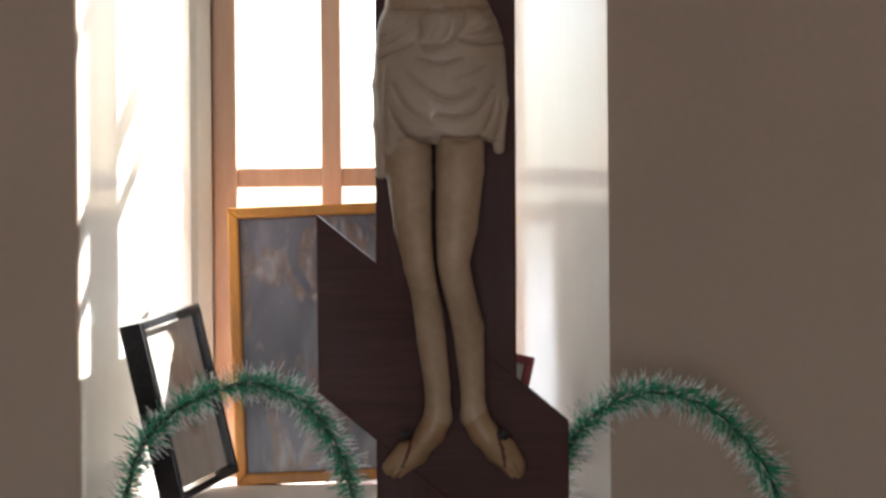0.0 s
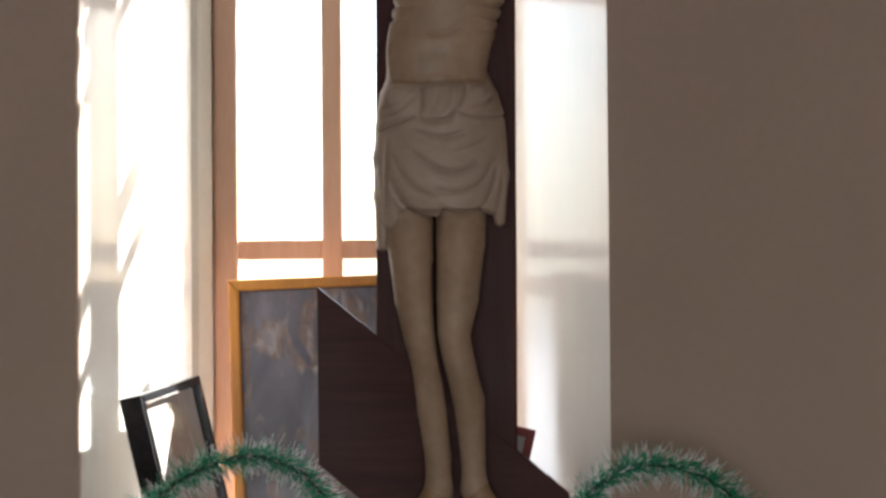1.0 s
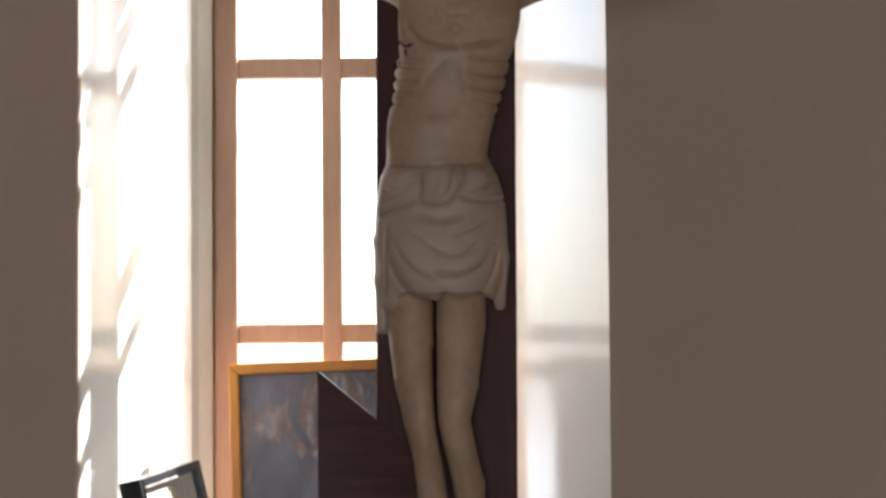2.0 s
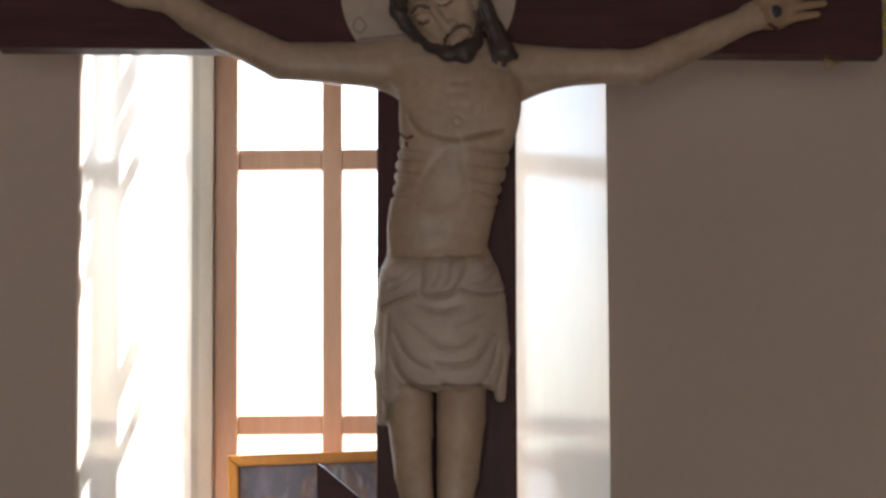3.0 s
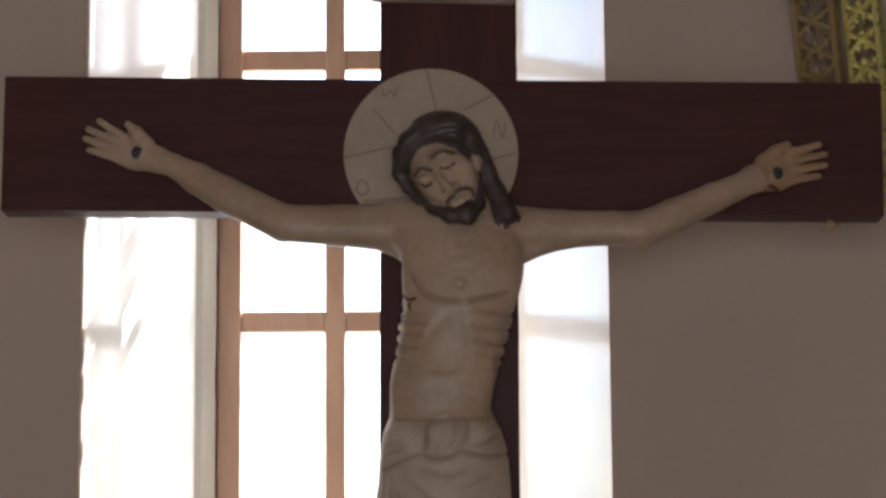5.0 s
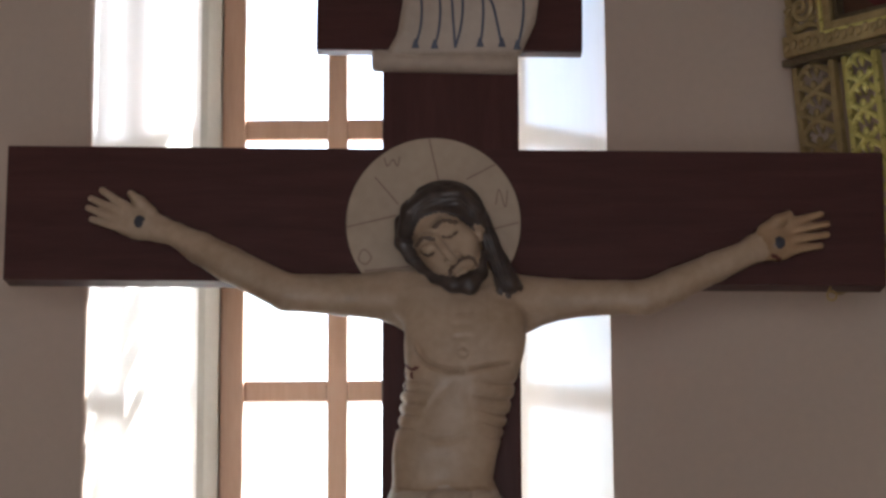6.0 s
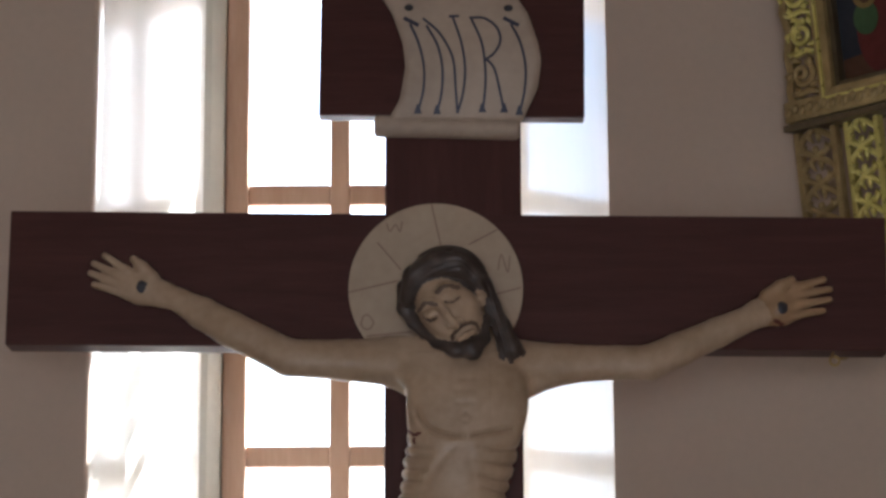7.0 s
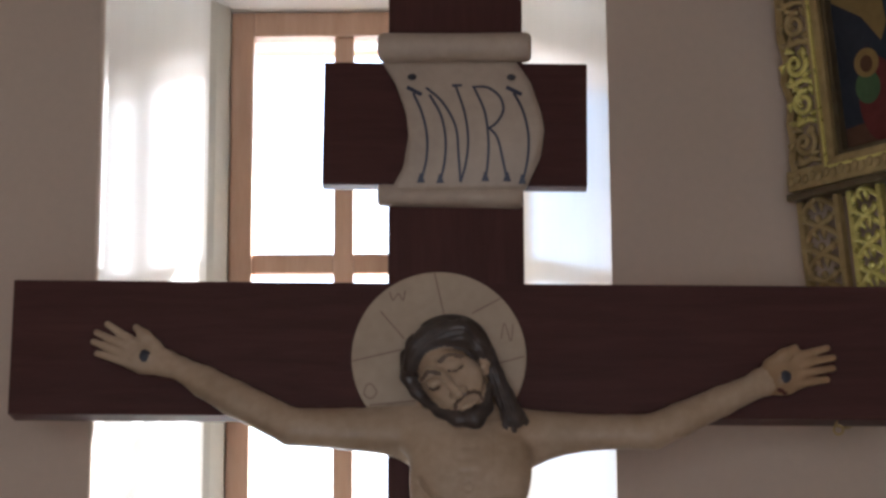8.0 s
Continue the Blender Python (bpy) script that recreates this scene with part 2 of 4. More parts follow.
# window wall: two splayed jambs, breast under the sill, head over the opening
JAMB_L = [(-0.644, WALL), (-0.6395, 4.3535), (-0.6365, 4.360), (-0.6345, 4.368), (-0.6315, 4.381), (-0.487, 4.81), (-0.4745, 4.822), (-0.452, 4.862), (-0.451, OUTER)]
JAMB_R = [(0.290, WALL), (0.140, 4.80), (0.135, 4.845), (0.105, 4.862), (0.101, OUTER)]
wall_bm = prism([(LEFT - 0.3, WALL)] + JAMB_L + [(LEFT - 0.3, OUTER)], 0, TOP)
join(wall_bm, prism([(RIGHT + 0.3, OUTER)] + JAMB_R[::-1] + [(RIGHT + 0.3, WALL)], 0, TOP))
join(wall_bm, prism(JAMB_L + JAMB_R[::-1], 0, SILL - 0.03))
head_bm = prism(JAMB_L + JAMB_R[::-1], HEAD, TOP)
for v in head_bm.verts:
    if v.co.z < HEAD + 0.01 and v.co.y < 4.5:
        v.co.z = HEAD + 0.10
join(wall_bm, head_bm)
wall_north = structure("wall_north", wall_bm, plaster, "cream plastered wall with a deep splayed window recess")
wall_north.data.materials.append(reveal_paint)
wall_north.data.materials.append(putty)
for f in wall_north.data.polygons:
    c = f.center
    if WALL + 0.01 < c.y < OUTER - 0.01 and -0.66 < c.x < 0.30:
        f.material_index = 2 if c.y > 4.812 else 1
sill = structure("window_sill", prism([(-0.630, WALL - 0.015), (-0.49, 4.795), (-0.484, 4.845), (-0.452, 4.868), (0.104, 4.868), (0.132, 4.845), (0.138, 4.795), (0.282, WALL - 0.015)], SILL - 0.03, SILL, bevel=0.004), sill_stone, "painted window sill")
# added out of view as a reflector for the window recess
ground = structure("ground", box(-400, 400, -400, 900, -0.5, -0.35), pale_bounce, "unseen pale ground that bounces light into the window recess")
structure("outer_lintel", box(-0.6, 0.25, OUTER + 0.004, OUTER + 0.05, 3.192, 3.45), ochre, "ochre rendered lintel outside the window")


def window():
    w = tagged(new("window_1"), "tall narrow wooden window with small panes in two columns", "window", "", "structure")
    y0, y1 = PANE - 0.02, PANE + 0.035
    xl, xr, zb, zt = -0.450, 0.100, SILL, HEAD - 0.002
    part("window_frame", box(xl, -0.403, y0, y1, zb, zt, 0.004), window_wood, w)
    part("window_frame", box(0.048, xr, y0, y1, zb, zt, 0.004), window_wood, w)
    part("window_frame", box(-0.403, 0.048, y0, y1, 3.135, zt, 0.004), window_wood, w)
    part("window_frame", box(-0.403, 0.048, y0, y1, zb, 1.06, 0.004), window_wood, w)
    part("mullion", box(-0.238, -0.197, y0 + 0.008, y1 - 0.020, 1.06, 3.135, 0.004), window_wood, w)
    rails = [(1.500, 1.537), (1.575, 1.614), (2.099, 2.141), (2.560, 2.596), (2.632, 2.674)]
    columns = [(-0.403, -0.238), (-0.197, 0.048)]
    for z0, z1 in rails:
        for a, b in columns:
            part("glazing_bar", box(a, b, y0 + 0.010, y1 - 0.022, z0, z1, 0.004), window_wood, w)
    levels = [1.06] + [z for r in rails for z in r] + [3.135]
    for z0, z1 in zip(levels[::2], levels[1::2]):
        for a, b in columns:
            p = part("pane", box(a, b, PANE + 0.006, PANE + 0.009, z0, z1), pane_glass, w)
            p.visible_shadow = False
    # second sash in the outer plane of the wall, one light wide, its bars level with the inner ones
    y0, y1 = 5.003, 5.028
    part("outer_sash_frame", box(-0.4505, -0.424, y0, y1, zb, zt, 0.003), window_wood, w)
    part("outer_sash_frame", box(0.072, 0.1005, y0, y1, zb, zt, 0.003), window_wood, w)
    for z0, z1 in ((zb, 1.055), (1.582, 1.610), (2.112, 2.136), (2.590, 2.616)):
        part("outer_glazing_bar", box(-0.424, 0.072, y0 + 0.003, y1 - 0.003, z0, z1, 0.003), window_wood, w)
    return w


window()


# ---------------------------------------------------------------- the crucifix
FRONT = 3.95


def crucifix():
    c = thing("crucifix", "large dark brown wooden crucifix with a slanted footboard", "crucifix")
    lean = lambda d, x, z: Matrix.Translation((x, 0, z)) @ Matrix.Rotation(radians(d), 4, "Y") @ Matrix.Translation((-x, 0, -z))
    part("upright_beam", box(-0.1075, 0.1155, FRONT, FRONT + 0.065, 0, 3.05, 0.004, m=lean(0.23, 0, 1.3)), upright_wood, c)
    # the bar is a little deeper at one end
    bar = prism([(-0.715, 2.1675), (0.711, 2.164), (0.711, 2.384), (-0.715, 2.3895)], FRONT - 0.0015, FRONT + 0.062, "y", 0.0015)
    bar.transform(lean(0.65, 0, 2.27))
    part("crossbar", bar, dark_wood, c)
    part("title_board", box(-0.2105, 0.2275, FRONT - 0.004, FRONT + 0.034, 2.552, 2.764, 0.003, m=lean(0.9, 0, 2.66)), dark_wood, c)
    part("footboard", prism([(-0.201, 1.508), (0.197, 1.177), (0.197, 0.893), (-0.200, 1.225)], FRONT - 0.0015, FRONT + 0.06, "y", 0.0025), dark_wood, c)
    # brass screw eye under one arm of the bar
    eye = [(0.623 + 0.0075 * math.cos(a), FRONT + 0.012, 2.148 - 0.0055 + 0.0075 * math.sin(a)) for a in np.linspace(0.9 * math.pi, 2.7 * math.pi, 22)]
    part("screw_eye", tube([(0.623, FRONT + 0.012, 2.148 + 0.012)] + eye, 0.0019, 7), brass, c, "small brass screw eye", smooth=True)
    return c


cross = crucifix()


# ---------------------------------------------------------------- the carved figure
class Clay:
    """A solid given by its distance field on a grid (x, depth before the board, z), with a paint for every cell."""

    def __init__(self, lo, hi, step):
        self.lo, self.h = np.array(lo, np.float32), step
        self.n = [int(round((b - a) / step)) + 1 for a, b in zip(lo, hi)]
        self.f = np.full(self.n, 0.05, np.float32)
        self.paint = np.zeros(self.n, np.uint8)

    def window(self, lo, hi):
        i0 = [max(0, int((a - o) / self.h)) for a, o in zip(lo, self.lo)]
        i1 = [min(n, int((b - o) / self.h) + 2) for b, o, n in zip(hi, self.lo, self.n)]
        s = tuple(slice(a, b) for a, b in zip(i0, i1))
        axes = [self.lo[k] + self.h * np.arange(i0[k], i1[k], dtype=np.float32) for k in range(3)]
        return s, axes[0][:, None, None], axes[1][None, :, None], axes[2][None, None, :]

    def add(self, s, d, paint, k):
        a = self.f[s]
        self.paint[s] = np.where(d < a, paint, self.paint[s])
        h = np.maximum(k - np.abs(a - d), 0) / k
        self.f[s] = np.minimum(a, d) - h * h * k / 4

    def limb(self, points, radii, depths, paint=0, k=0.012, flat=1.0):
        for (p, q, ra, rb, da, db) in zip(points, points[1:], radii, radii[1:], depths, depths[1:]):
            r = max(ra, rb) + 0.03
            s, x, d, z = self.window((min(p[0], q[0]) - r, min(da, db) - r, min(p[1], q[1]) - r), (max(p[0], q[0]) + r, max(da, db) + r, max(p[1], q[1]) + r))
            vx, vd, vz = q[0] - p[0], db - da, q[1] - p[1]
            t = np.clip(((x - p[0]) * vx + (d - da) * vd + (z - p[1]) * vz) / (vx * vx + vd * vd + vz * vz + 1e-9), 0, 1)
            self.add(s, np.sqrt((x - p[0] - t * vx) ** 2 + ((d - da - t * vd) / flat) ** 2 + (z - p[1] - t * vz) ** 2) - (ra + (rb - ra) * t), paint, k)

    def egg(self, c, depth, radii, turn=0.0, paint=0, k=0.01):
        r = max(radii) + 0.03
        s, x, d, z = self.window((c[0] - r, depth - r, c[1] - r), (c[0] + r, depth + r, c[1] + r))
        ca, sa = math.cos(radians(turn)), math.sin(radians(turn))
        u, v = (x - c[0]) * ca - (z - c[1]) * sa, (x - c[0]) * sa + (z - c[1]) * ca
        q = np.sqrt((u / radii[0]) ** 2 + ((d - depth) / radii[1]) ** 2 + (v / radii[2]) ** 2)
        self.add(s, (q - 1) * min(radii), paint, k)

    def loft(self, rows, paint, k):
        """rows: z, left, right, depth of the axis, half depth."""
        rows = np.array(sorted(rows))
        s, x, d, z = self.window((rows[:, 1].min() - 0.03, -0.02, rows[0, 0] - 0.02), (rows[:, 2].max() + 0.03, 0.2, rows[-1, 0] + 0.02))
        l, r, dc, hd = [np.interp(z, rows[:, 0], rows[:, i]) for i in (1, 2, 3, 4)]
        hx = (r - l) / 2
        q = (np.abs((x - (l + r) / 2) / hx) ** 2.3 + np.abs((d - dc) / hd) ** 2.3) ** (1 / 2.3)
        body = (q - 1) * np.minimum(hx, hd)
        self.add(s, np.maximum(body, np.maximum(rows[0, 0] - z, z - rows[-1, 0])).astype(np.float32), paint, k)

    def cut(self, points, width, deep, paint=None, only=None):
        """A groove along points (x, z), pressed into the front."""
        if len(points) > 2:
            points = smooth_path(points, len(points) * 4)
        count = max(1, len(points) - 1)
        for i, (p, q) in enumerate(zip(points, points[1:])):
            r = width * 3
            fade = math.sin(math.pi * (i + 0.5) / count) ** 0.3
            s, x, d, z = self.window((min(p[0], q[0]) - r, 0.0, min(p[1], q[1]) - r), (max(p[0], q[0]) + r, 0.25, max(p[1], q[1]) + r))
            vx, vz = q[0] - p[0], q[1] - p[1]
            t = np.clip(((x - p[0]) * vx + (z - p[1]) * vz) / (vx * vx + vz * vz + 1e-9), 0, 1)
            e = np.sqrt((x - p[0] - t * vx) ** 2 + (z - p[1] - t * vz) ** 2)
            press = deep * fade * np.exp(-(e / width) ** 2)
            front = d > 0.02
            if paint is not None:
                near = front & (e < width * 0.9) & (np.abs(self.f[s]) < 0.012)
                self.paint[s] = np.where(near, paint, self.paint[s])
            # neighbouring pieces of one groove share their ends: keep the deeper of the two
            self.dent[s] = np.maximum(self.dent[s], np.where(front, press, 0))

    def begin_cuts(self):
        self.dent = np.zeros(self.n, np.float32)

    def end_cuts(self):
        self.f += self.dent
        del self.dent

    def mesh(self, name, shape):
        """Naive surface nets; shape(x, depth, z) gives the place in the room."""
        f, n = self.f, self.n
        inside = f < 0
        corners = [(i, j, k) for i in (0, 1) for j in (0, 1) for k in (0, 1)]
        view = lambda a, c: a[c[0]:n[0] - 1 + c[0], c[1]:n[1] - 1 + c[1], c[2]:n[2] - 1 + c[2]]
        some = np.zeros([m - 1 for m in n], np.uint8)
        for c in corners:
            some += view(inside, c)
        live = np.argwhere((some > 0) & (some < 8))
        number = np.full(some.shape, -1, np.int32)
        number[tuple(live.T)] = np.arange(len(live))
        total, count = np.zeros((len(live), 3)), np.zeros(len(live))
        for a in corners:
            for ax in range(3):
                if a[ax] == 0:
                    b = tuple(a[i] + (i == ax) for i in range(3))
                    fa, fb = f[tuple((live + a).T)], f[tuple((live + b).T)]
                    hit = (fa < 0) != (fb < 0)
                    t = np.where(hit, fa / np.where(hit, fa - fb, 1), 0)
                    p = np.array(a, float) + np.eye(3)[ax] * t[:, None]
                    total += p * hit[:, None]
                    count += hit
        places = (live + total / count[:, None]) * self.h + self.lo
        faces, paints = [], []
        for ax in range(3):
            a = [slice(1, n[i] - 1) for i in range(3)]
            a[ax] = slice(0, n[ax] - 1)
            b = list(a)
            b[ax] = slice(1, n[ax])
            cross_at = inside[tuple(a)] != inside[tuple(b)]
            at = np.argwhere(cross_at) + [sl.start for sl in a]
            u, v = [i for i in range(3) if i != ax]
            eu, ev = np.eye(3, dtype=int)[u], np.eye(3, dtype=int)[v]
            quad = np.stack([number[tuple((at - o).T)] for o in (eu + ev, ev, 0 * eu, eu)], 1)
            faces.append(quad)
            paints.append(self.paint[tuple(at.T)])
        faces, paints = np.vstack(faces), np.concatenate(paints)
        ok = (faces >= 0).all(1)
        faces, paints = faces[ok], paints[ok]
        me = bpy.data.meshes.new(name)
        me.from_pydata(shape(places).tolist(), [], faces.tolist())
        me.polygons.foreach_set("material_index", paints.astype(np.int32))
        bm = bmesh.new()
        bm.from_mesh(me)
        bmesh.ops.recalc_face_normals(bm, faces=bm.faces)
        bmesh.ops.smooth_vert(bm, verts=bm.verts, factor=0.5, use_axis_x=True, use_axis_y=True, use_axis_z=True)
        bm.to_mesh(me)
        bm.free()
        me.shade_smooth()
        return me


SKIN, CLOTH, HAIR, RED, IRON, BROW, BROWN_SKIN = range(7)


def figure():
    c = Clay((-0.615, -0.004, 1.055), (0.645, 0.168, 2.365), 0.0022)
    # trunk
    c.loft([(2.185, -0.105, 0.105, 0.040, 0.034), (2.160, -0.128, 0.132, 0.042, 0.044), (2.125, -0.106, 0.130, 0.046, 0.052), (2.100, -0.070, 0.126, 0.048, 0.057), (2.080, -0.059, 0.121, 0.050, 0.060),
            (2.030, -0.065, 0.115, 0.052, 0.065), (1.980, -0.075, 0.106, 0.052, 0.064), (1.930, -0.079, 0.092, 0.052, 0.058), (1.880, -0.085, 0.077, 0.050, 0.052),
            (1.850, -0.087, 0.072, 0.050, 0.051), (1.800, -0.09, 0.085, 0.05, 0.052), (1.76, -0.09, 0.085, 0.05, 0.052)], SKIN, 0.016)
    c.egg((-0.012, 1.885), 0.088, (0.058, 0.020, 0.05), 0, SKIN, 0.03)
    c.egg((-0.016, 2.075), 0.088, (0.044, 0.022, 0.05), 10, SKIN, 0.03)
    c.egg((0.068, 2.075), 0.088, (0.048, 0.022, 0.05), -10, SKIN, 0.03)
    c.limb([(0.085, 2.092), (0.130, 2.109), (0.190, 2.131), (0.25, 2.139)], [0.030, 0.022, 0.025, 0.026], [0.046, 0.045, 0.045, 0.045], SKIN, 0.008)
    c.limb([(-0.045, 2.085), (-0.092, 2.119), (-0.16, 2.142)], [0.010, 0.017, 0.029], [0.048, 0.046, 0.045], SKIN, 0.008)
    # arms
    c.limb([(-0.095, 2.144), (-0.165, 2.146), (-0.258, 2.1505), (-0.3514, 2.1983), (-0.3987, 2.2251), (-0.4379, 2.2474), (-0.4607, 2.2548)], [0.038, 0.034, 0.0305, 0.029, 0.026, 0.019, 0.018], [0.045, 0.044, 0.046, 0.042, 0.036, 0.030, 0.026], SKIN, 0.005)
    c.limb([(0.0871, 2.1411), (0.1872, 2.1385), (0.2692, 2.1389), (0.3220, 2.1385), (0.3698, 2.1594), (0.4342, 2.1877), (0.4988, 2.2160)], [0.039, 0.031, 0.0278, 0.0288, 0.0275, 0.0242, 0.0202], [0.046, 0.044, 0.045, 0.046, 0.040, 0.033, 0.026], SKIN, 0.005)
    for tone, palm, turn, wrist, tips, roots, thumb in (
            (SKIN, (-0.4991, 2.2688), 25, (-0.4607, 2.2558), [(-0.5582, 2.3213), (-0.5756, 2.3078), (-0.5803, 2.2923), (-0.5740, 2.2731)], [(-0.5227, 2.2964), (-0.5273, 2.2846), (-0.5283, 2.2709), (-0.5211, 2.2563)], [(-0.4807, 2.2833), (-0.4970, 2.3016), (-0.5116, 2.3154)]),
            (BROWN_SKIN, (0.5372, 2.2270), -18, (0.4988, 2.2200), [(0.6079, 2.2737), (0.6169, 2.2573), (0.6159, 2.2400), (0.6049, 2.2218)], [(0.5630, 2.2614), (0.5630, 2.2486), (0.5619, 2.2322), (0.5609, 2.2158)], [(0.5154, 2.2472), (0.5374, 2.2634), (0.5558, 2.2742)])):
        c.egg(palm, 0.020, (0.034, 0.014, 0.030), turn, tone, 0.012)
        c.limb([wrist, palm], [0.019, 0.020], [0.024, 0.022], tone, 0.012, 0.75)
        for tip, root in zip(tips, roots):
            c.limb([palm, root, tip], [0.008, 0.0078, 0.0058], [0.020, 0.022, 0.017], tone, 0.004)
        c.limb(thumb, [0.012, 0.0095, 0.0065], [0.022, 0.024, 0.022], tone, 0.006)
        c.egg((palm[0] + 0.002, palm[1]), 0.034, (0.0105, 0.0065, 0.0115), 0, IRON, 0.002)
        c.limb([palm, (palm[0] - 0.004, palm[1] - 0.022)], [0.008, 0.003], [0.0325, 0.027], IRON, 0.002)
    # legs
    c.limb([(-0.052, 1.70), (-0.0528, 1.5770), (-0.0446, 1.4872), (-0.0352, 1.4243), (-0.0266, 1.3793), (-0.0192, 1.3074), (-0.0108, 1.2356), (-0.0094, 1.1862)],
           [0.039, 0.0360, 0.0328, 0.0278, 0.0245, 0.0235, 0.0205, 0.021], [0.050, 0.060, 0.072, 0.080, 0.074, 0.060, 0.050, 0.046], SKIN, 0.003)
    c.limb([(0.03, 1.70), (0.0280, 1.5763), (0.0219, 1.4866), (0.0142, 1.4283), (0.0245, 1.3789), (0.0384, 1.3249), (0.0449, 1.2351), (0.0462, 1.1857)],
           [0.041, 0.0385, 0.0335, 0.027, 0.026, 0.0255, 0.0195, 0.0195], [0.050, 0.062, 0.076, 0.084, 0.076, 0.062, 0.050, 0.046], SKIN, 0.003)
    # feet, turned outwards on the slanted board
    c.limb([(-0.0094, 1.1862), (-0.0222, 1.1594), (-0.0467, 1.1282), (-0.0766, 1.0997)], [0.0205, 0.0205, 0.0185, 0.0135], [0.044, 0.046, 0.050, 0.052], BROWN_SKIN, 0.012)
    c.limb([(-0.0646, 1.1328), (-0.0873, 1.1061)], [0.0135, 0.012], [0.046, 0.048], BROWN_SKIN, 0.012)
    c.limb([(0.0480, 1.1857), (0.0622, 1.1587), (0.0835, 1.1316), (0.1119, 1.0981)], [0.0205, 0.0205, 0.0185, 0.0135], [0.044, 0.046, 0.050, 0.052], BROWN_SKIN, 0.012)
    c.limb([(0.0997, 1.1359), (0.1156, 1.1106)], [0.0135, 0.012], [0.046, 0.048], BROWN_SKIN, 0.012)
    c.egg((-0.0617, 1.1570), 0.064, (0.010, 0.012, 0.007), -30, IRON, 0.002)
    c.egg((0.0926, 1.1557), 0.064, (0.010, 0.012, 0.007), 30, IRON, 0.002)
    # loincloth: belt of twisted cloth, hanging folds, tails
    c.loft([(1.840, -0.085, 0.072, 0.050, 0.050), (1.815, -0.098, 0.088, 0.052, 0.064), (1.780, -0.105, 0.099, 0.052, 0.068), (1.740, -0.103, 0.102, 0.052, 0.068),
            (1.690, -0.102, 0.104, 0.052, 0.072), (1.650, -0.094, 0.100, 0.054, 0.072), (1.628, -0.080, 0.090, 0.054, 0.068)], CLOTH, 0.006)
    c.limb([(-0.0943, 1.7614), (-0.0974, 1.7120), (-0.0970, 1.6492), (-0.0968, 1.5729)], [0.010, 0.012, 0.012, 0.010], [0.050, 0.050, 0.045, 0.040], CLOTH, 0.008, 2.2)
    c.limb([(-0.0819, 1.7388), (-0.0780, 1.6670), (-0.0767, 1.6176)], [0.018, 0.019, 0.017], [0.080, 0.080, 0.075], CLOTH, 0.010, 0.8)
    c.limb([(-0.0556, 1.6623), (-0.0334, 1.6352), (-0.0129, 1.6251)], [0.016, 0.014, 0.009], [0.092, 0.094, 0.092], CLOTH, 0.010)
    c.limb([(0.0861, 1.7553), (0.0881, 1.6835), (0.0902, 1.6099)], [0.012, 0.016, 0.009], [0.070, 0.078, 0.074], CLOTH, 0.008)
    c.limb([(0.0774, 1.6926), (0.0760, 1.6298)], [0.014, 0.010], [0.085, 0.085], CLOTH, 0.010)
    c.egg((-0.0044, 1.8054), 0.112, (0.030, 0.016, 0.030), -15, CLOTH, 0.010)
    c.egg((-0.0592, 1.8022), 0.102, (0.035, 0.014, 0.024), 20, CLOTH, 0.010)
    c.egg((0.0468, 1.8049), 0.102, (0.032, 0.014, 0.022), -20, CLOTH, 0.010)
    # neck and head, sunk towards the shoulder
    c.limb([(0.0141, 2.1287), (0.0117, 2.1768)], [0.036, 0.034], [0.050, 0.062], SKIN, 0.014)
    c.egg((0.0002, 2.2298), 0.070, (0.048, 0.052, 0.070), -36, SKIN, 0.008)
    # hair: cap, roll over the forehead, side masses, long lock on the shoulder
    c.egg((-0.0068, 2.2671), 0.050, (0.073, 0.056, 0.066), -30, HAIR, 0.003)
    c.limb([(-0.0664, 2.2461), (-0.0562, 2.2834), (-0.0212, 2.3056), (0.0154, 2.3053), (0.0464, 2.2808), (0.0625, 2.2452)], [0.013, 0.017, 0.021, 0.021, 0.017, 0.011], [0.084, 0.098, 0.104, 0.104, 0.094, 0.082], HAIR, 0.007)
    c.limb([(-0.0709, 2.2657), (-0.0710, 2.2312), (-0.0565, 2.2070), (-0.0402, 2.1883)], [0.013, 0.012, 0.010, 0.008], [0.072, 0.070, 0.074, 0.080], HAIR, 0.006)
    c.limb([(0.0572, 2.2695), (0.0706, 2.2340), (0.0849, 2.1985), (0.0992, 2.1650)], [0.014, 0.0125, 0.015, 0.019], [0.080, 0.080, 0.080, 0.082], HAIR, 0.008)
    c.limb([(0.0992, 2.1688), (0.1155, 2.1557)], [0.014, 0.007], [0.080, 0.078], HAIR, 0.006)
    c.limb([(0.0909, 2.1651), (0.0843, 2.1411)], [0.011, 0.005], [0.085, 0.086], HAIR, 0.006)
    c.limb([(0.0991, 2.1613), (0.0989, 2.1391)], [0.010, 0.004], [0.085, 0.086], HAIR, 0.005)
    # face: long cheeks, straight nose, closed lids under raised brows, an ear
    c.egg((-0.0007, 2.2270), 0.104, (0.038, 0.024, 0.052), -36, SKIN, 0.016)
    c.limb([(-0.0171, 2.2383), (-0.0026, 2.2187), (0.0101, 2.2028)], [0.0055, 0.0070, 0.0088], [0.127, 0.138, 0.144], SKIN, 0.005)
    c.limb([(0.0000, 2.1991), (0.0193, 2.2101)], [0.0050, 0.0050], [0.132, 0.130], SKIN, 0.004)
    c.limb([(-0.0482, 2.2264), (-0.0372, 2.2375), (-0.0217, 2.2383)], [0.006, 0.007, 0.006], [0.114, 0.124, 0.127], SKIN, 0.006)
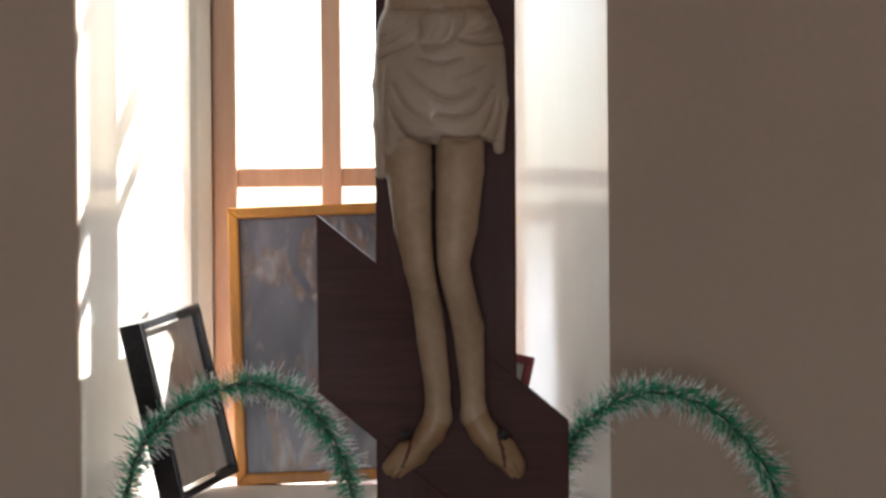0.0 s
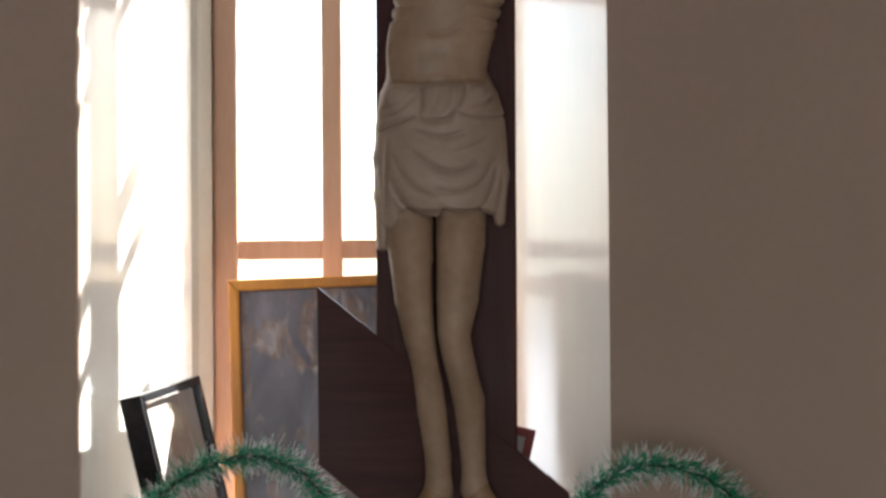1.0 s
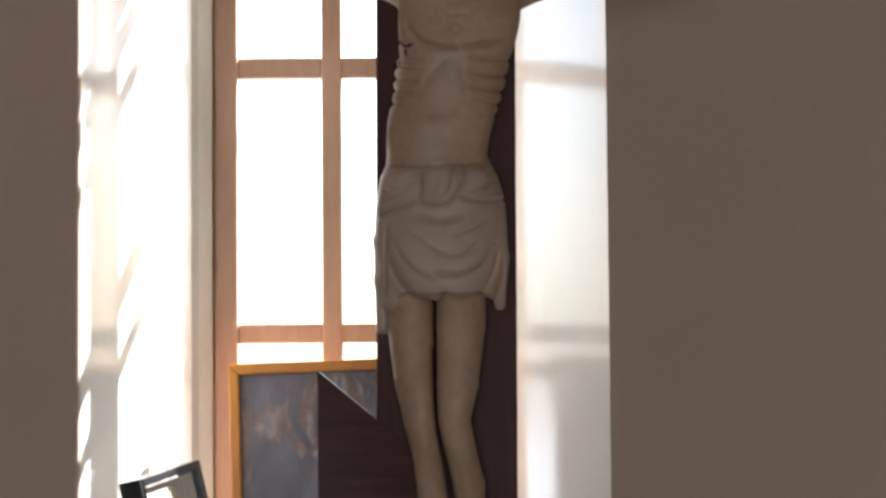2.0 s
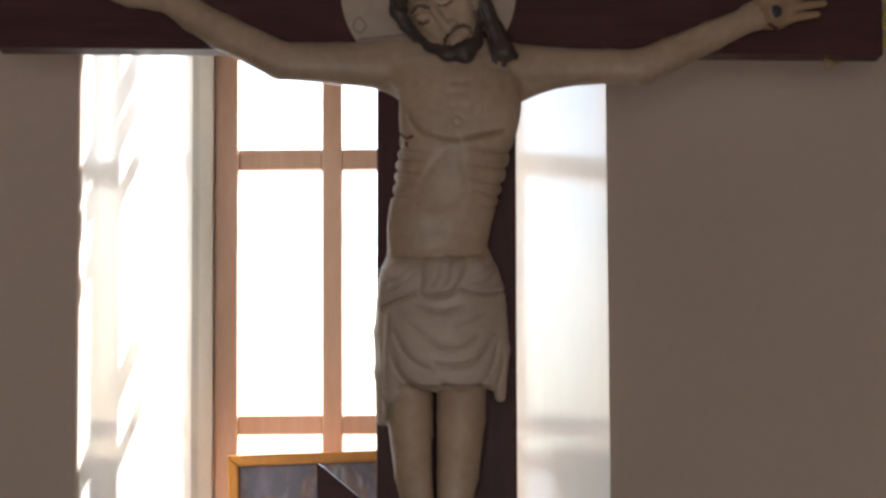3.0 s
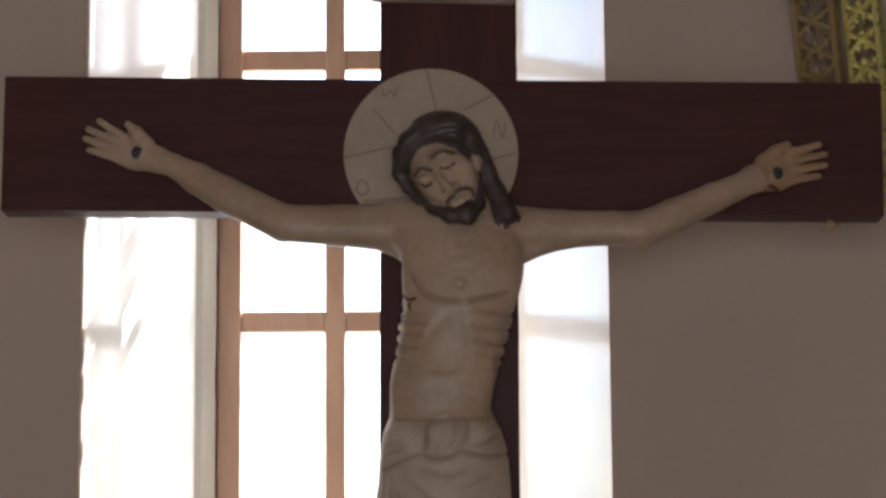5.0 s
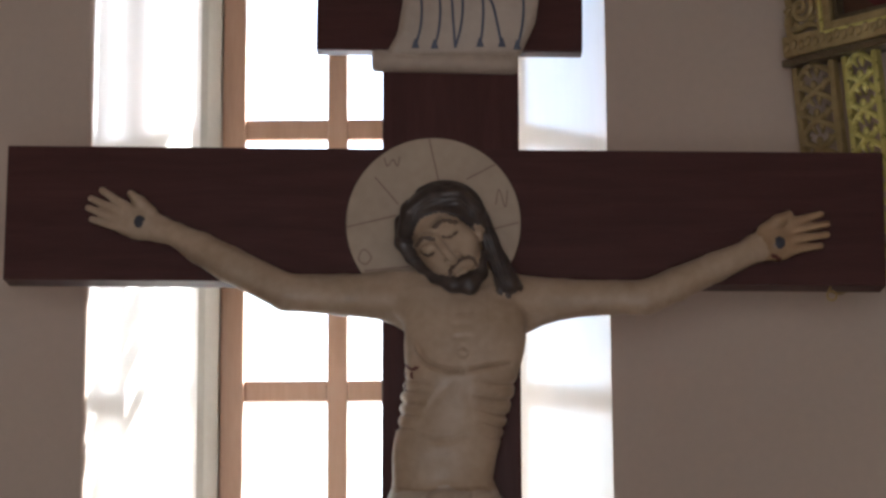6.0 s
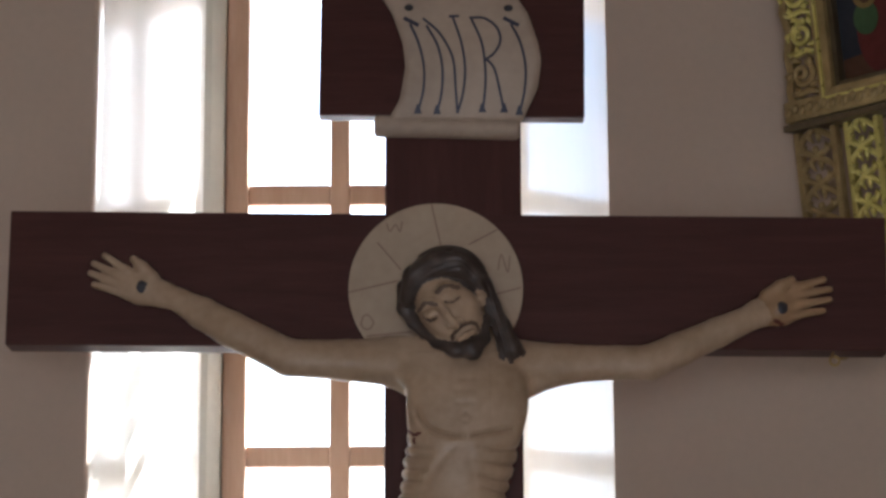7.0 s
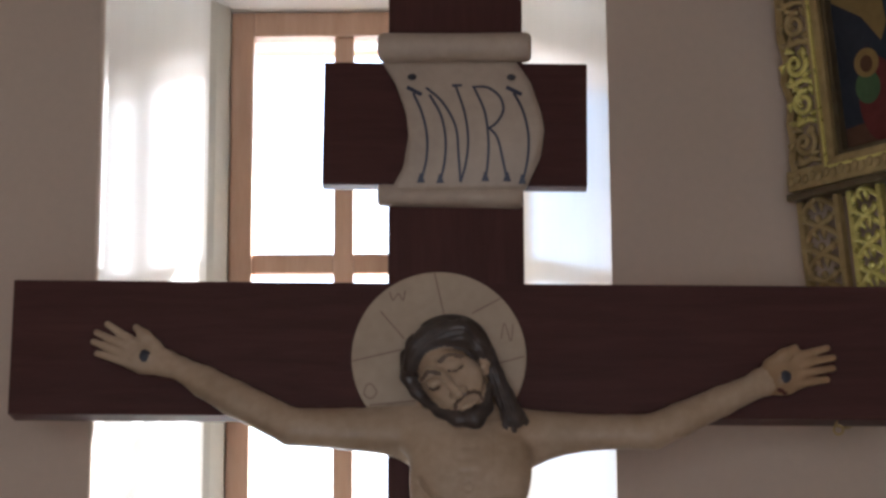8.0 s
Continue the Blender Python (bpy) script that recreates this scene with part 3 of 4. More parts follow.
    c.limb([(-0.0179, 2.2570), (-0.0050, 2.2671), (0.0142, 2.2651)], [0.006, 0.007, 0.006], [0.126, 0.122, 0.112], SKIN, 0.006)
    c.egg((-0.0300, 2.2189), 0.117, (0.0135, 0.010, 0.0085), -32, SKIN, 0.003)
    c.egg((0.0068, 2.2475), 0.117, (0.0135, 0.010, 0.0085), -32, SKIN, 0.003)
    c.egg((0.0332, 2.2361), 0.106, (0.014, 0.014, 0.018), -36, SKIN, 0.012)
    c.limb([(0.0489, 2.2583), (0.0543, 2.2490), (0.0542, 2.2378)], [0.0065, 0.0080, 0.0060], [0.096, 0.100, 0.096], SKIN, 0.003)
    # beard along the jaw, thin moustache, parted lips
    c.limb([(-0.0411, 2.1892), (-0.0202, 2.1733), (0.0098, 2.1620), (0.0380, 2.1599), (0.0564, 2.1802), (0.0595, 2.2117)], [0.0050, 0.0080, 0.0120, 0.0135, 0.0100, 0.0055], [0.084, 0.096, 0.108, 0.112, 0.100, 0.086], HAIR, 0.008)
    c.egg((0.0345, 2.1692), 0.114, (0.017, 0.014, 0.012), -30, HAIR, 0.006)
    c.limb([(0.0256, 2.2036), (0.0146, 2.1962), (0.0063, 2.1861), (0.0062, 2.1713)], [0.0022, 0.0028, 0.0024, 0.0030], [0.128, 0.127, 0.119, 0.111], BROW, 0.003)
    c.limb([(0.0256, 2.2036), (0.0366, 2.2063), (0.0457, 2.2025), (0.0511, 2.1895)], [0.0022, 0.0020, 0.0020, 0.0026], [0.128, 0.121, 0.112, 0.104], BROW, 0.003)
    c.limb([(0.0181, 2.1786), (0.0291, 2.1850), (0.0410, 2.1923)], [0.0040, 0.0050, 0.0036], [0.127, 0.130, 0.124], SKIN, 0.003)
    # cuts
    c.begin_cuts()
    # breast, arch of the ribs, belly
    for line, w, d in (
            ([(-0.0522, 2.0636), (-0.0451, 2.0485), (-0.0304, 2.0335), (-0.0051, 2.0239), (0.0245, 2.0216)], 0.0046, 0.0062),
            ([(0.0372, 2.0219), (0.0541, 2.0256), (0.0752, 2.0285), (0.0985, 2.0326)], 0.0044, 0.0060),
            ([(0.0075, 2.0055), (-0.0180, 1.9780), (-0.0414, 1.9442)], 0.0060, 0.0018),
            ([(0.0307, 2.0053), (0.0367, 1.9691), (0.0415, 1.9393)], 0.0060, 0.0010),
            ([(-0.0457, 1.9188), (-0.0227, 1.9101), (0.0068, 1.9099), (0.0300, 1.9191)], 0.0055, 0.0034),
            ([(-0.0376, 1.8701), (-0.0060, 1.8796), (0.0338, 1.8696)], 0.0080, 0.0011),
            ([(-0.0860, 1.8338), (-0.0357, 1.8301), (0.0188, 1.8330), (0.0692, 1.8356)], 0.0050, 0.0022),
            ([(0.0189, 2.1145), (0.0422, 2.1152)], 0.0045, 0.0016), ([(0.0103, 2.0966), (0.0378, 2.0972)], 0.0045, 0.0014), ([(0.0143, 2.0759), (0.0376, 2.0766)], 0.0045, 0.0014),
            ([(0.0171, 2.0524), (0.0256, 2.0596), (0.0340, 2.0523), (0.0268, 2.0438), (0.0171, 2.0524)], 0.0026, 0.0022)):
        c.cut(line, w, d)
    # ribs, one groove each
    for a, b, sag, d in (
            ((-0.0875, 2.0134), (-0.0284, 2.0015), 4, 0.0040), ((-0.0896, 1.9955), (-0.0298, 1.9866), 4, 0.0044), ((-0.0931, 1.9768), (-0.0358, 1.9675), 4, 0.0046), ((-0.0957, 1.9581), (-0.0414, 1.9493), 4, 0.0044), ((-0.0966, 1.9369), (-0.0541, 1.9281), 3, 0.0036),
            ((0.0476, 2.0052), (0.1151, 2.0005), 7, 0.0048), ((0.0431, 1.9818), (0.1169, 1.9753), 7, 0.0052), ((0.0472, 1.9580), (0.1132, 1.9499), 7, 0.0052), ((0.0533, 1.9393), (0.1058, 1.9287), 6, 0.0046), ((0.0565, 1.9168), (0.0867, 1.9123), 5, 0.0030)):
        c.cut([a, ((a[0] + b[0]) / 2, (a[1] + b[1]) / 2 - 0.0006 * sag), b], 0.0040, d * 0.72)
    # belt: three puffed lobes of cloth and the creases in them
    for line, w, d in (
            ([(-0.0959, 1.7531), (-0.0780, 1.7627), (-0.0585, 1.7696), (-0.0396, 1.7785)], 0.0042, 0.0062),
            ([(-0.0396, 1.7785), (-0.0261, 1.7707), (-0.0067, 1.7692), (0.0112, 1.7739), (0.0243, 1.7845)], 0.0042, 0.0062),
            ([(0.0243, 1.7845), (0.0420, 1.7779), (0.0647, 1.7744), (0.0938, 1.7761)], 0.0042, 0.0060),
            ([(-0.0396, 1.7785), (-0.0324, 1.7953), (-0.0338, 1.8197)], 0.0040, 0.0036), ([(0.0243, 1.7845), (0.0358, 1.8077), (0.0376, 1.8288)], 0.0040, 0.0036),
            ([(-0.0195, 1.7806), (-0.0080, 1.8016), (-0.0029, 1.8275)], 0.0034, 0.0022), ([(0.0015, 1.7805), (0.0130, 1.7982), (0.0165, 1.8241)], 0.0034, 0.0024),
            ([(-0.0908, 1.7748), (-0.0681, 1.7859), (-0.0452, 1.8084)], 0.0034, 0.0024), ([(-0.0940, 1.7894), (-0.0712, 1.7989), (-0.0500, 1.8198)], 0.0034, 0.0022), ([(-0.0845, 1.7650), (-0.0617, 1.7745), (-0.0437, 1.7890)], 0.0034, 0.0020),
            ([(0.0389, 1.7883), (0.0648, 1.7945), (0.0844, 1.8073)], 0.0034, 0.0022), ([(0.0422, 1.8012), (0.0650, 1.8107), (0.0781, 1.8236)], 0.0034, 0.0022), ([(0.0421, 1.7817), (0.0680, 1.7831), (0.0907, 1.7894)], 0.0034, 0.0018)):
        c.cut(line, w, d)
    # hanging folds of the cloth and its hem
    for line, w, d in (
            ([(-0.0408, 1.7526), (-0.0198, 1.7450), (0.0028, 1.7429), (0.0337, 1.7504)], 0.0044, 0.0052),
            ([(-0.0540, 1.7275), (-0.0202, 1.7019), (-0.0041, 1.6921), (0.0153, 1.6887), (0.0348, 1.6924), (0.0537, 1.7045)], 0.0046, 0.0058),
            ([(0.0205, 1.7197), (0.0448, 1.7292), (0.0693, 1.7420)], 0.0040, 0.0034),
            ([(-0.0092, 1.6623), (0.0151, 1.6579), (0.0384, 1.6612), (0.0606, 1.6747), (0.0819, 1.7069)], 0.0046, 0.0058),
            ([(-0.0768, 1.7115), (-0.0641, 1.6854), (-0.0432, 1.6642), (-0.0158, 1.6510)], 0.0044, 0.0046),
            ([(-0.0852, 1.6759), (-0.0724, 1.6531), (-0.0596, 1.6352), (-0.0387, 1.6237), (-0.0193, 1.6164)], 0.0044, 0.0048),
            ([(-0.0071, 1.6347), (0.0116, 1.6265), (0.0310, 1.6231), (0.0537, 1.6277), (0.0667, 1.6373)], 0.0040, 0.0040),
            ([(0.0684, 1.6390), (0.0799, 1.6648), (0.0867, 1.6939)], 0.0036, 0.0036), ([(0.0828, 1.6226), (0.0928, 1.6517), (0.0963, 1.6841)], 0.0034, 0.0030),
            ([(-0.0879, 1.7407), (-0.0910, 1.6792), (-0.0896, 1.6209)], 0.0034, 0.0046)):
        c.cut(line, w, d)
    # between the legs, lids, toes
    c.cut([(-0.0165, 1.5415), (-0.0159, 1.4944), (-0.0136, 1.4379), (-0.0064, 1.3908), (0.0040, 1.3483), (0.0129, 1.2871), (0.0171, 1.2306), (0.0172, 1.1835)], 0.0032, 0.0090)
    for line in ([(-0.0419, 2.2199), (-0.0310, 2.2105), (-0.0181, 2.2160)], [(-0.0061, 2.2401), (0.0058, 2.2409), (0.0187, 2.2502)]):
        c.cut(line, 0.0022, 0.0035)
    for line in ([(-0.0874, 1.0908), (-0.0765, 1.1051)], [(-0.0785, 1.0854), (-0.0676, 1.0987)], [(0.1118, 1.0864), (0.1030, 1.1018)], [(0.1190, 1.0927), (0.1102, 1.1089)]):
        c.cut(line, 0.0020, 0.0040)
    # hair strands: combed back from the parting, wavy on the shoulder
    for a, b, e in (((-0.0708, 2.2797), (-0.0561, 2.3077), (-0.0303, 2.3243)), ((-0.0654, 2.2592), (-0.0507, 2.2871), (-0.0212, 2.3093)), ((-0.0562, 2.2703), (-0.0378, 2.2907), (-0.0075, 2.3017)), ((-0.0230, 2.3168), (0.0064, 2.3241), (0.0338, 2.3070)),
                    ((-0.0066, 2.3073), (0.0209, 2.3090), (0.0482, 2.2826)), ((-0.0012, 2.2942), (0.0263, 2.2959), (0.0535, 2.2620)), ((0.0501, 2.2882), (0.0627, 2.2657), (0.0716, 2.2395))):
        c.cut([a, b, e], 0.0022, 0.0030)
    for o in (-6, 2, 10):
        c.cut([(x + 0.0009 * o, z) for x, z in ((0.0626, 2.2554), (0.0733, 2.2228), (0.0821, 2.1948), (0.0909, 2.1651), (0.0944, 2.1438))], 0.0020, 0.0030)
    # painted brows, wounds on the side and the insteps
    c.cut([(-0.0482, 2.2264), (-0.0372, 2.2385), (-0.0217, 2.2365)], 0.0042, 0.0, BROW)
    c.cut([(-0.0197, 2.2560), (-0.0050, 2.2671), (0.0151, 2.2642)], 0.0042, 0.0, BROW)
    c.cut([(-0.0410, 2.2162), (-0.0310, 2.2086), (-0.0191, 2.2141)], 0.0020, 0.0, BROW)
    c.cut([(-0.0052, 2.2392), (0.0058, 2.2391), (0.0177, 2.2483)], 0.0020, 0.0, BROW)
    c.cut([(-0.0707, 2.0337), (-0.0580, 2.0245), (-0.0470, 2.0271)], 0.0026, 0.001, RED)
    c.cut([(-0.0672, 2.0173), (-0.0691, 2.0009), (-0.0664, 1.9899)], 0.002, 0.0, RED)
    c.cut([(-0.0580, 2.0190), (-0.0563, 2.0099)], 0.002, 0.0, RED)
    c.cut([(-0.0528, 1.1507), (-0.0584, 1.1283), (-0.0675, 1.1059)], 0.003, 0.0, RED)
    c.cut([(0.0854, 1.1522), (0.0924, 1.1270), (0.0949, 1.1045)], 0.003, 0.0, RED)
    c.cut([(0.5280, 2.2052), (0.5371, 2.1996)], 0.004, 0.0, RED)
    c.end_cuts()

    def place(p):
        """Drawn on the face of the board; brought forward towards the viewer's eye height."""
        k = (FRONT - p[:, 1]) / FRONT
        return np.stack([p[:, 0] * k, FRONT - 0.004 - p[:, 1], EYE[2] + (p[:, 2] - EYE[2]) * k], 1)

    me = c.mesh("statue", place)
    for m in (skin_paint, cloth_paint, hair_paint, red_paint, iron, brow_paint, brown_flesh_paint):
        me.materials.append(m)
    return tagged(new("statue", me), "carved wooden figure in a cream loincloth, fixed to the crucifix", "statue")


figure()


# ---------------------------------------------------------------- halo, scroll and lettering on the cross
def ribbon(points, width, y, thick=0.0015, ends=None):
    """A flat stroke in the upright plane; y: a depth for every point or one for all."""
    pts = smooth_path(points, max(8, len(points) * 6)) if len(points) > 2 else [np.array(p, float) for p in points]
    bm, rows, n = bmesh.new(), [], len(pts)
    for i, p in enumerate(pts):
        a, b = pts[max(i - 1, 0)], pts[min(i + 1, n - 1)]
        d = np.array(b) - np.array(a)
        d = d / (np.linalg.norm(d) + 1e-9)
        w = width / 2 * (ends[0] + (ends[1] - ends[0]) * i / (n - 1) if ends else 1.0)
        depth = y(p) if callable(y) else y
        l, r = (p[0] - d[1] * w, p[1] + d[0] * w), (p[0] + d[1] * w, p[1] - d[0] * w)
        rows.append([bm.verts.new((l[0], depth, l[1])), bm.verts.new((r[0], depth, r[1])), bm.verts.new((r[0], depth + thick, r[1])), bm.verts.new((l[0], depth + thick, l[1]))])
    for a, b in zip(rows, rows[1:]):
        for k in range(4):
            bm.faces.new((a[k], a[(k + 1) % 4], b[(k + 1) % 4], b[k]))
    bm.faces.new(rows[0]), bm.faces.new(rows[-1][::-1])
    return bm


def halo():
    cx, cz, r = -0.0205, 2.2617, 0.1415
    bm = prism([(cx + r * math.cos(a * math.pi / 48), cz + r * math.sin(a * math.pi / 48)) for a in range(96)], FRONT - 0.012, FRONT - 0.003, "y", 0.002)
    h = part("halo", bm, halo_paint, cross, "painted cream halo disc with dark cross lines")
    yy = FRONT - 0.0128
    for a, b in (((-0.0267, 2.4014), (-0.0115, 2.3311)), ((0.0809, 2.3585), (0.0333, 2.3334)), ((0.1170, 2.2616), (0.0767, 2.2511)), ((-0.1609, 2.2559), (-0.0813, 2.2743)), ((-0.1148, 2.3384), (-0.0766, 2.2925)), ((-0.1321, 2.1836), (-0.0589, 2.1903))):
        part("painted_line", ribbon([a, b], 0.0024, yy), halo_line, h)
    for k, line in enumerate(([(0.0806, 2.2911), (0.0862, 2.3166), (0.0961, 2.2873), (0.0999, 2.3146)], [(-0.1000, 2.3710), (-0.0946, 2.3564), (-0.0854, 2.3673), (-0.0781, 2.3563), (-0.0744, 2.3726)], [(-0.1374, 2.2165), (-0.1411, 2.2019), (-0.1302, 2.1946), (-0.1210, 2.2054), (-0.1301, 2.2182), (-0.1374, 2.2165)])):
        part("painted_letter", ribbon(line, 0.0022, yy), halo_line, h)


halo()


def scroll():
    z_top, z_low = 2.7627, 2.541
    left = lambda t: float(np.interp(t, [0, 0.17, 0.41, 0.60, 0.84, 1], [-0.1131, -0.0917, -0.0741, -0.0695, -0.0788, -0.1001]))
    right = lambda t: float(np.interp(t, [0, 0.18, 0.43, 0.56, 0.76, 1], [0.1114, 0.1355, 0.1522, 0.1568, 0.1503, 0.1244]))
    front = lambda t: FRONT - 0.014 - 0.016 * math.sin(math.pi * min(max(t, 0), 1))
    s = thing("scroll", "cream painted scroll with dark lettering", "")
    bm, n, m = bmesh.new(), 28, 16
    sheets = []
    for off in (0.0, 0.007):
        sheets.append([[bm.verts.new((left(i / n) + (right(i / n) - left(i / n)) * j / m, front(i / n) + off - 0.003 * math.sin(math.pi * j / m), z_top + (z_low - z_top) * i / n)) for j in range(m + 1)] for i in range(n + 1)])
    f, b = sheets
    for i in range(n):
        for j in range(m):
            bm.faces.new((f[i][j], f[i][j + 1], f[i + 1][j + 1], f[i + 1][j])), bm.faces.new((b[i][j], b[i + 1][j], b[i + 1][j + 1], b[i][j + 1]))
        bm.faces.new((f[i][0], f[i + 1][0], b[i + 1][0], b[i][0])), bm.faces.new((f[i][m], b[i][m], b[i + 1][m], f[i + 1][m]))
    for j in range(m):
        bm.faces.new((f[0][j], b[0][j], b[0][j + 1], f[0][j + 1])), bm.faces.new((f[n][j], f[n][j + 1], b[n][j + 1], b[n][j]))
    bmesh.ops.smooth_vert(bm, verts=bm.verts, factor=0.4, use_axis_x=True, use_axis_y=False, use_axis_z=False)
    # rolled ends: the upper roll with its curl, the lower one tucked under
    def roll(x0, x1, z0, z1, r, y):
        e = 0.008
        return tube([(x0, y, z0), (x0 + e * 0.3, y, z0), (x0 + e, y, z0), ((x0 + x1) / 2, y, (z0 + z1) / 2), (x1 - e, y, z1), (x1 - e * 0.3, y, z1), (x1, y, z1)], [r * 0.72, r * 0.9, r, r * 0.97, r, r * 0.9, r * 0.72], 24)
    join(bm, roll(-0.1177, 0.1355, 2.7851, 2.7841, 0.0245, FRONT - 0.022))
    join(bm, roll(-0.1205, 0.1188, 2.5365, 2.5300, 0.0185, FRONT + 0.0005))
    s.parent = cross
    sheet = part("sheet", bm, scroll_paint, s, smooth=True)

    curl = [(-0.1177 - 0.0008, FRONT - 0.022 + 0.0021 * a * math.cos(a * 1.1) , 2.7851 + 0.0021 * a * math.sin(a * 1.1)) for a in np.linspace(0.6, 7.5, 40)]
    part("curl", tube(curl, 0.0012, 6), letter_paint, s)
    depth = lambda p: front((z_top - p[1]) / (z_top - z_low)) - 0.0032
    first = ("letter_i", [[(-0.0602, 2.7037), (-0.0463, 2.6692), (-0.0379, 2.6298), (-0.0389, 2.5904), (-0.0481, 2.5550)], [(-0.0704, 2.7146), (-0.0463, 2.7007)], [(-0.0565, 2.5541), (-0.0398, 2.5550)]])
    second = ("letter_n", [[(-0.0333, 2.7006), (-0.0148, 2.6640), (-0.0073, 2.6246), (-0.0092, 2.5853), (-0.0166, 2.5538)], [(-0.0389, 2.7134), (-0.0120, 2.6867), (0.0094, 2.6442), (0.0140, 2.5950), (0.0168, 2.5526)], [(0.0103, 2.7151), (0.0242, 2.6687), (0.0298, 2.6244), (0.0261, 2.5851), (0.0168, 2.5526)], [(0.0038, 2.7161), (0.0205, 2.7160)], [(-0.0250, 2.5529), (-0.0083, 2.5538)]])
    third = ("letter_r", [[(0.0400, 2.7139), (0.0576, 2.6685), (0.0632, 2.6193), (0.0613, 2.5799), (0.0576, 2.5573)], [(0.0372, 2.7139), (0.0622, 2.7128), (0.0826, 2.6959), (0.0882, 2.6722), (0.0780, 2.6516), (0.0632, 2.6399)], [(0.0650, 2.6409), (0.0780, 2.6241), (0.0873, 2.5847), (0.0928, 2.5571)], [(0.0492, 2.5554), (0.0659, 2.5563)], [(0.0845, 2.5552), (0.1021, 2.5560)]])
    fourth = ("letter_i", [[(0.1058, 2.7026), (0.1207, 2.6701), (0.1290, 2.6287), (0.1271, 2.5893), (0.1188, 2.5520)], [(0.0938, 2.7135), (0.1188, 2.6996)], [(0.1095, 2.5511), (0.1271, 2.5519)]])
    for name, lines in (first, second, third, fourth):
        bm = bmesh.new()
        for line in lines:
            if len(line) == 2 and line[0][1] < 2.6:
                x, z = (line[0][0] + line[1][0]) / 2, (line[0][1] + line[1][1]) / 2
                join(bm, ribbon([(x, z + 0.013), (x, z - 0.002)], 0.0036, depth, 0.003, (1.0, 3.6)))
            else:
                join(bm, ribbon(line, 0.0042 if len(line) > 2 else 0.0062, depth, 0.003))
        part(name, bm, letter_paint, s)
    for x, z in ((-0.0621, 2.7322), (0.1021, 2.7302)):
        b = bmesh.new()
        bmesh.ops.create_uvsphere(b, u_segments=12, v_segments=8, radius=0.0068, matrix=Matrix.Translation((x, FRONT - 0.027, z)) @ Matrix.Diagonal((1.1, 0.6, 0.8, 1)))
        part("nail_head", b, iron, s, smooth=True)


scroll()


# ---------------------------------------------------------------- tinsel garlands
def garland(points, seed):
    rng = random.Random(seed)
    g = thing("garland", "green tinsel garland with white frosted tips on an arched wire", "garland", "tinsel garlands")
    path = smooth_path(points, 260)
    part("wire", tube([tuple(p) for p in path], 0.0042, 8), wire_dark, g, smooth=True)
    bm = bmesh.new()
    pts = [Vector(p) for p in path]
    for i, p in enumerate(pts):
        if p.z < 0.94:
            continue
        way = (pts[min(i + 1, 259)] - pts[max(i - 1, 0)]).normalized()
        a0 = way.orthogonal().normalized()
        a1 = way.cross(a0)
        for k in range(13):
            ang, sweep = rng.uniform(0, 2 * math.pi), rng.uniform(-0.15, 0.75)
            out = (a0 * math.cos(ang) + a1 * math.sin(ang) + way * sweep).normalized()
            long = rng.uniform(0.024, 0.047) * (0.75 + 0.35 * noise.noise(p * 25 + Vector((seed, 0, 0))) + 0.2)
            bend = Vector((rng.uniform(-1, 1), rng.uniform(-1, 1), rng.uniform(-1.1, 0.9))) * 0.006
            start = p + way * rng.uniform(-0.003, 0.003)
            flat = out.cross(Vector((rng.uniform(-1, 1), rng.uniform(-1, 1), rng.uniform(-1, 1)))).normalized() * rng.uniform(0.0008, 0.0012)
            white = rng.random() < 0.8
            stops = [0.0, 0.58, 1.0]
            row = []
            for s in stops:
                q = start + out * long * s + bend * s * s
                w = flat * (1.0 if s < 0.9 else 0.55)
                row.append((bm.verts.new(q - w), bm.verts.new(q + w)))
            for n, (a, b) in enumerate(zip(row, row[1:])):
                f = bm.faces.new((a[0], a[1], b[1], b[0]))
                f.material_index = 1 if n == 1 and white else 0
    ob = new("tinsel", mesh_of("tinsel", bm, tinsel_green, tinsel_white))
    ob.parent = g
    tagged(ob, "green needles with white tips", "", "", "stuff")
    return g


G = 4.12
garland([(-0.60, G, 0.0), (-0.60, G, 0.5), (-0.565, G, 0.90), (-0.527, G, 1.054), (-0.503, G, 1.125), (-0.455, G, 1.180), (-0.390, G, 1.215), (-0.324, G, 1.230), (-0.258, G, 1.214), (-0.207, G, 1.173), (-0.172, G, 1.107), (-0.150, G, 1.035), (-0.125, G, 0.88), (-0.125, G, 0.5), (-0.125, G, 0.0)], 3)
garland([(0.16, G, 0.0), (0.16, G, 0.5), (0.165, G, 0.90), (0.185, G, 1.06), (0.205, G, 1.118), (0.235, G, 1.160), (0.283, G, 1.196), (0.341, G, 1.211), (0.406, G, 1.200), (0.471, G, 1.158), (0.522, G, 1.097), (0.552, G, 1.030), (0.585, G, 0.88), (0.60, G, 0.5), (0.60, G, 0.0)], 8)


# ---------------------------------------------------------------- pictures on the sill
def frame_part(name, w, h, bar, depth, material, parent, y0=0.0, bevel=0.003, x0=0.0, z0=0.0):
    """Four mitred bars round an opening; the frame spans x0..x0+w and z0..z0+h."""
    x1, z1 = x0 + w, z0 + h
    for pts in ([(x0, z0), (x1, z0), (x1 - bar, z0 + bar), (x0 + bar, z0 + bar)], [(x0, z1), (x1, z1), (x1 - bar, z1 - bar), (x0 + bar, z1 - bar)],
                [(x0, z0), (x0, z1), (x0 + bar, z1 - bar), (x0 + bar, z0 + bar)], [(x1, z0), (x1, z1), (x1 - bar, z1 - bar), (x1 - bar, z0 + bar)]):
        part(name, prism(pts, y0, y0 + depth, "y", bevel), material, parent)


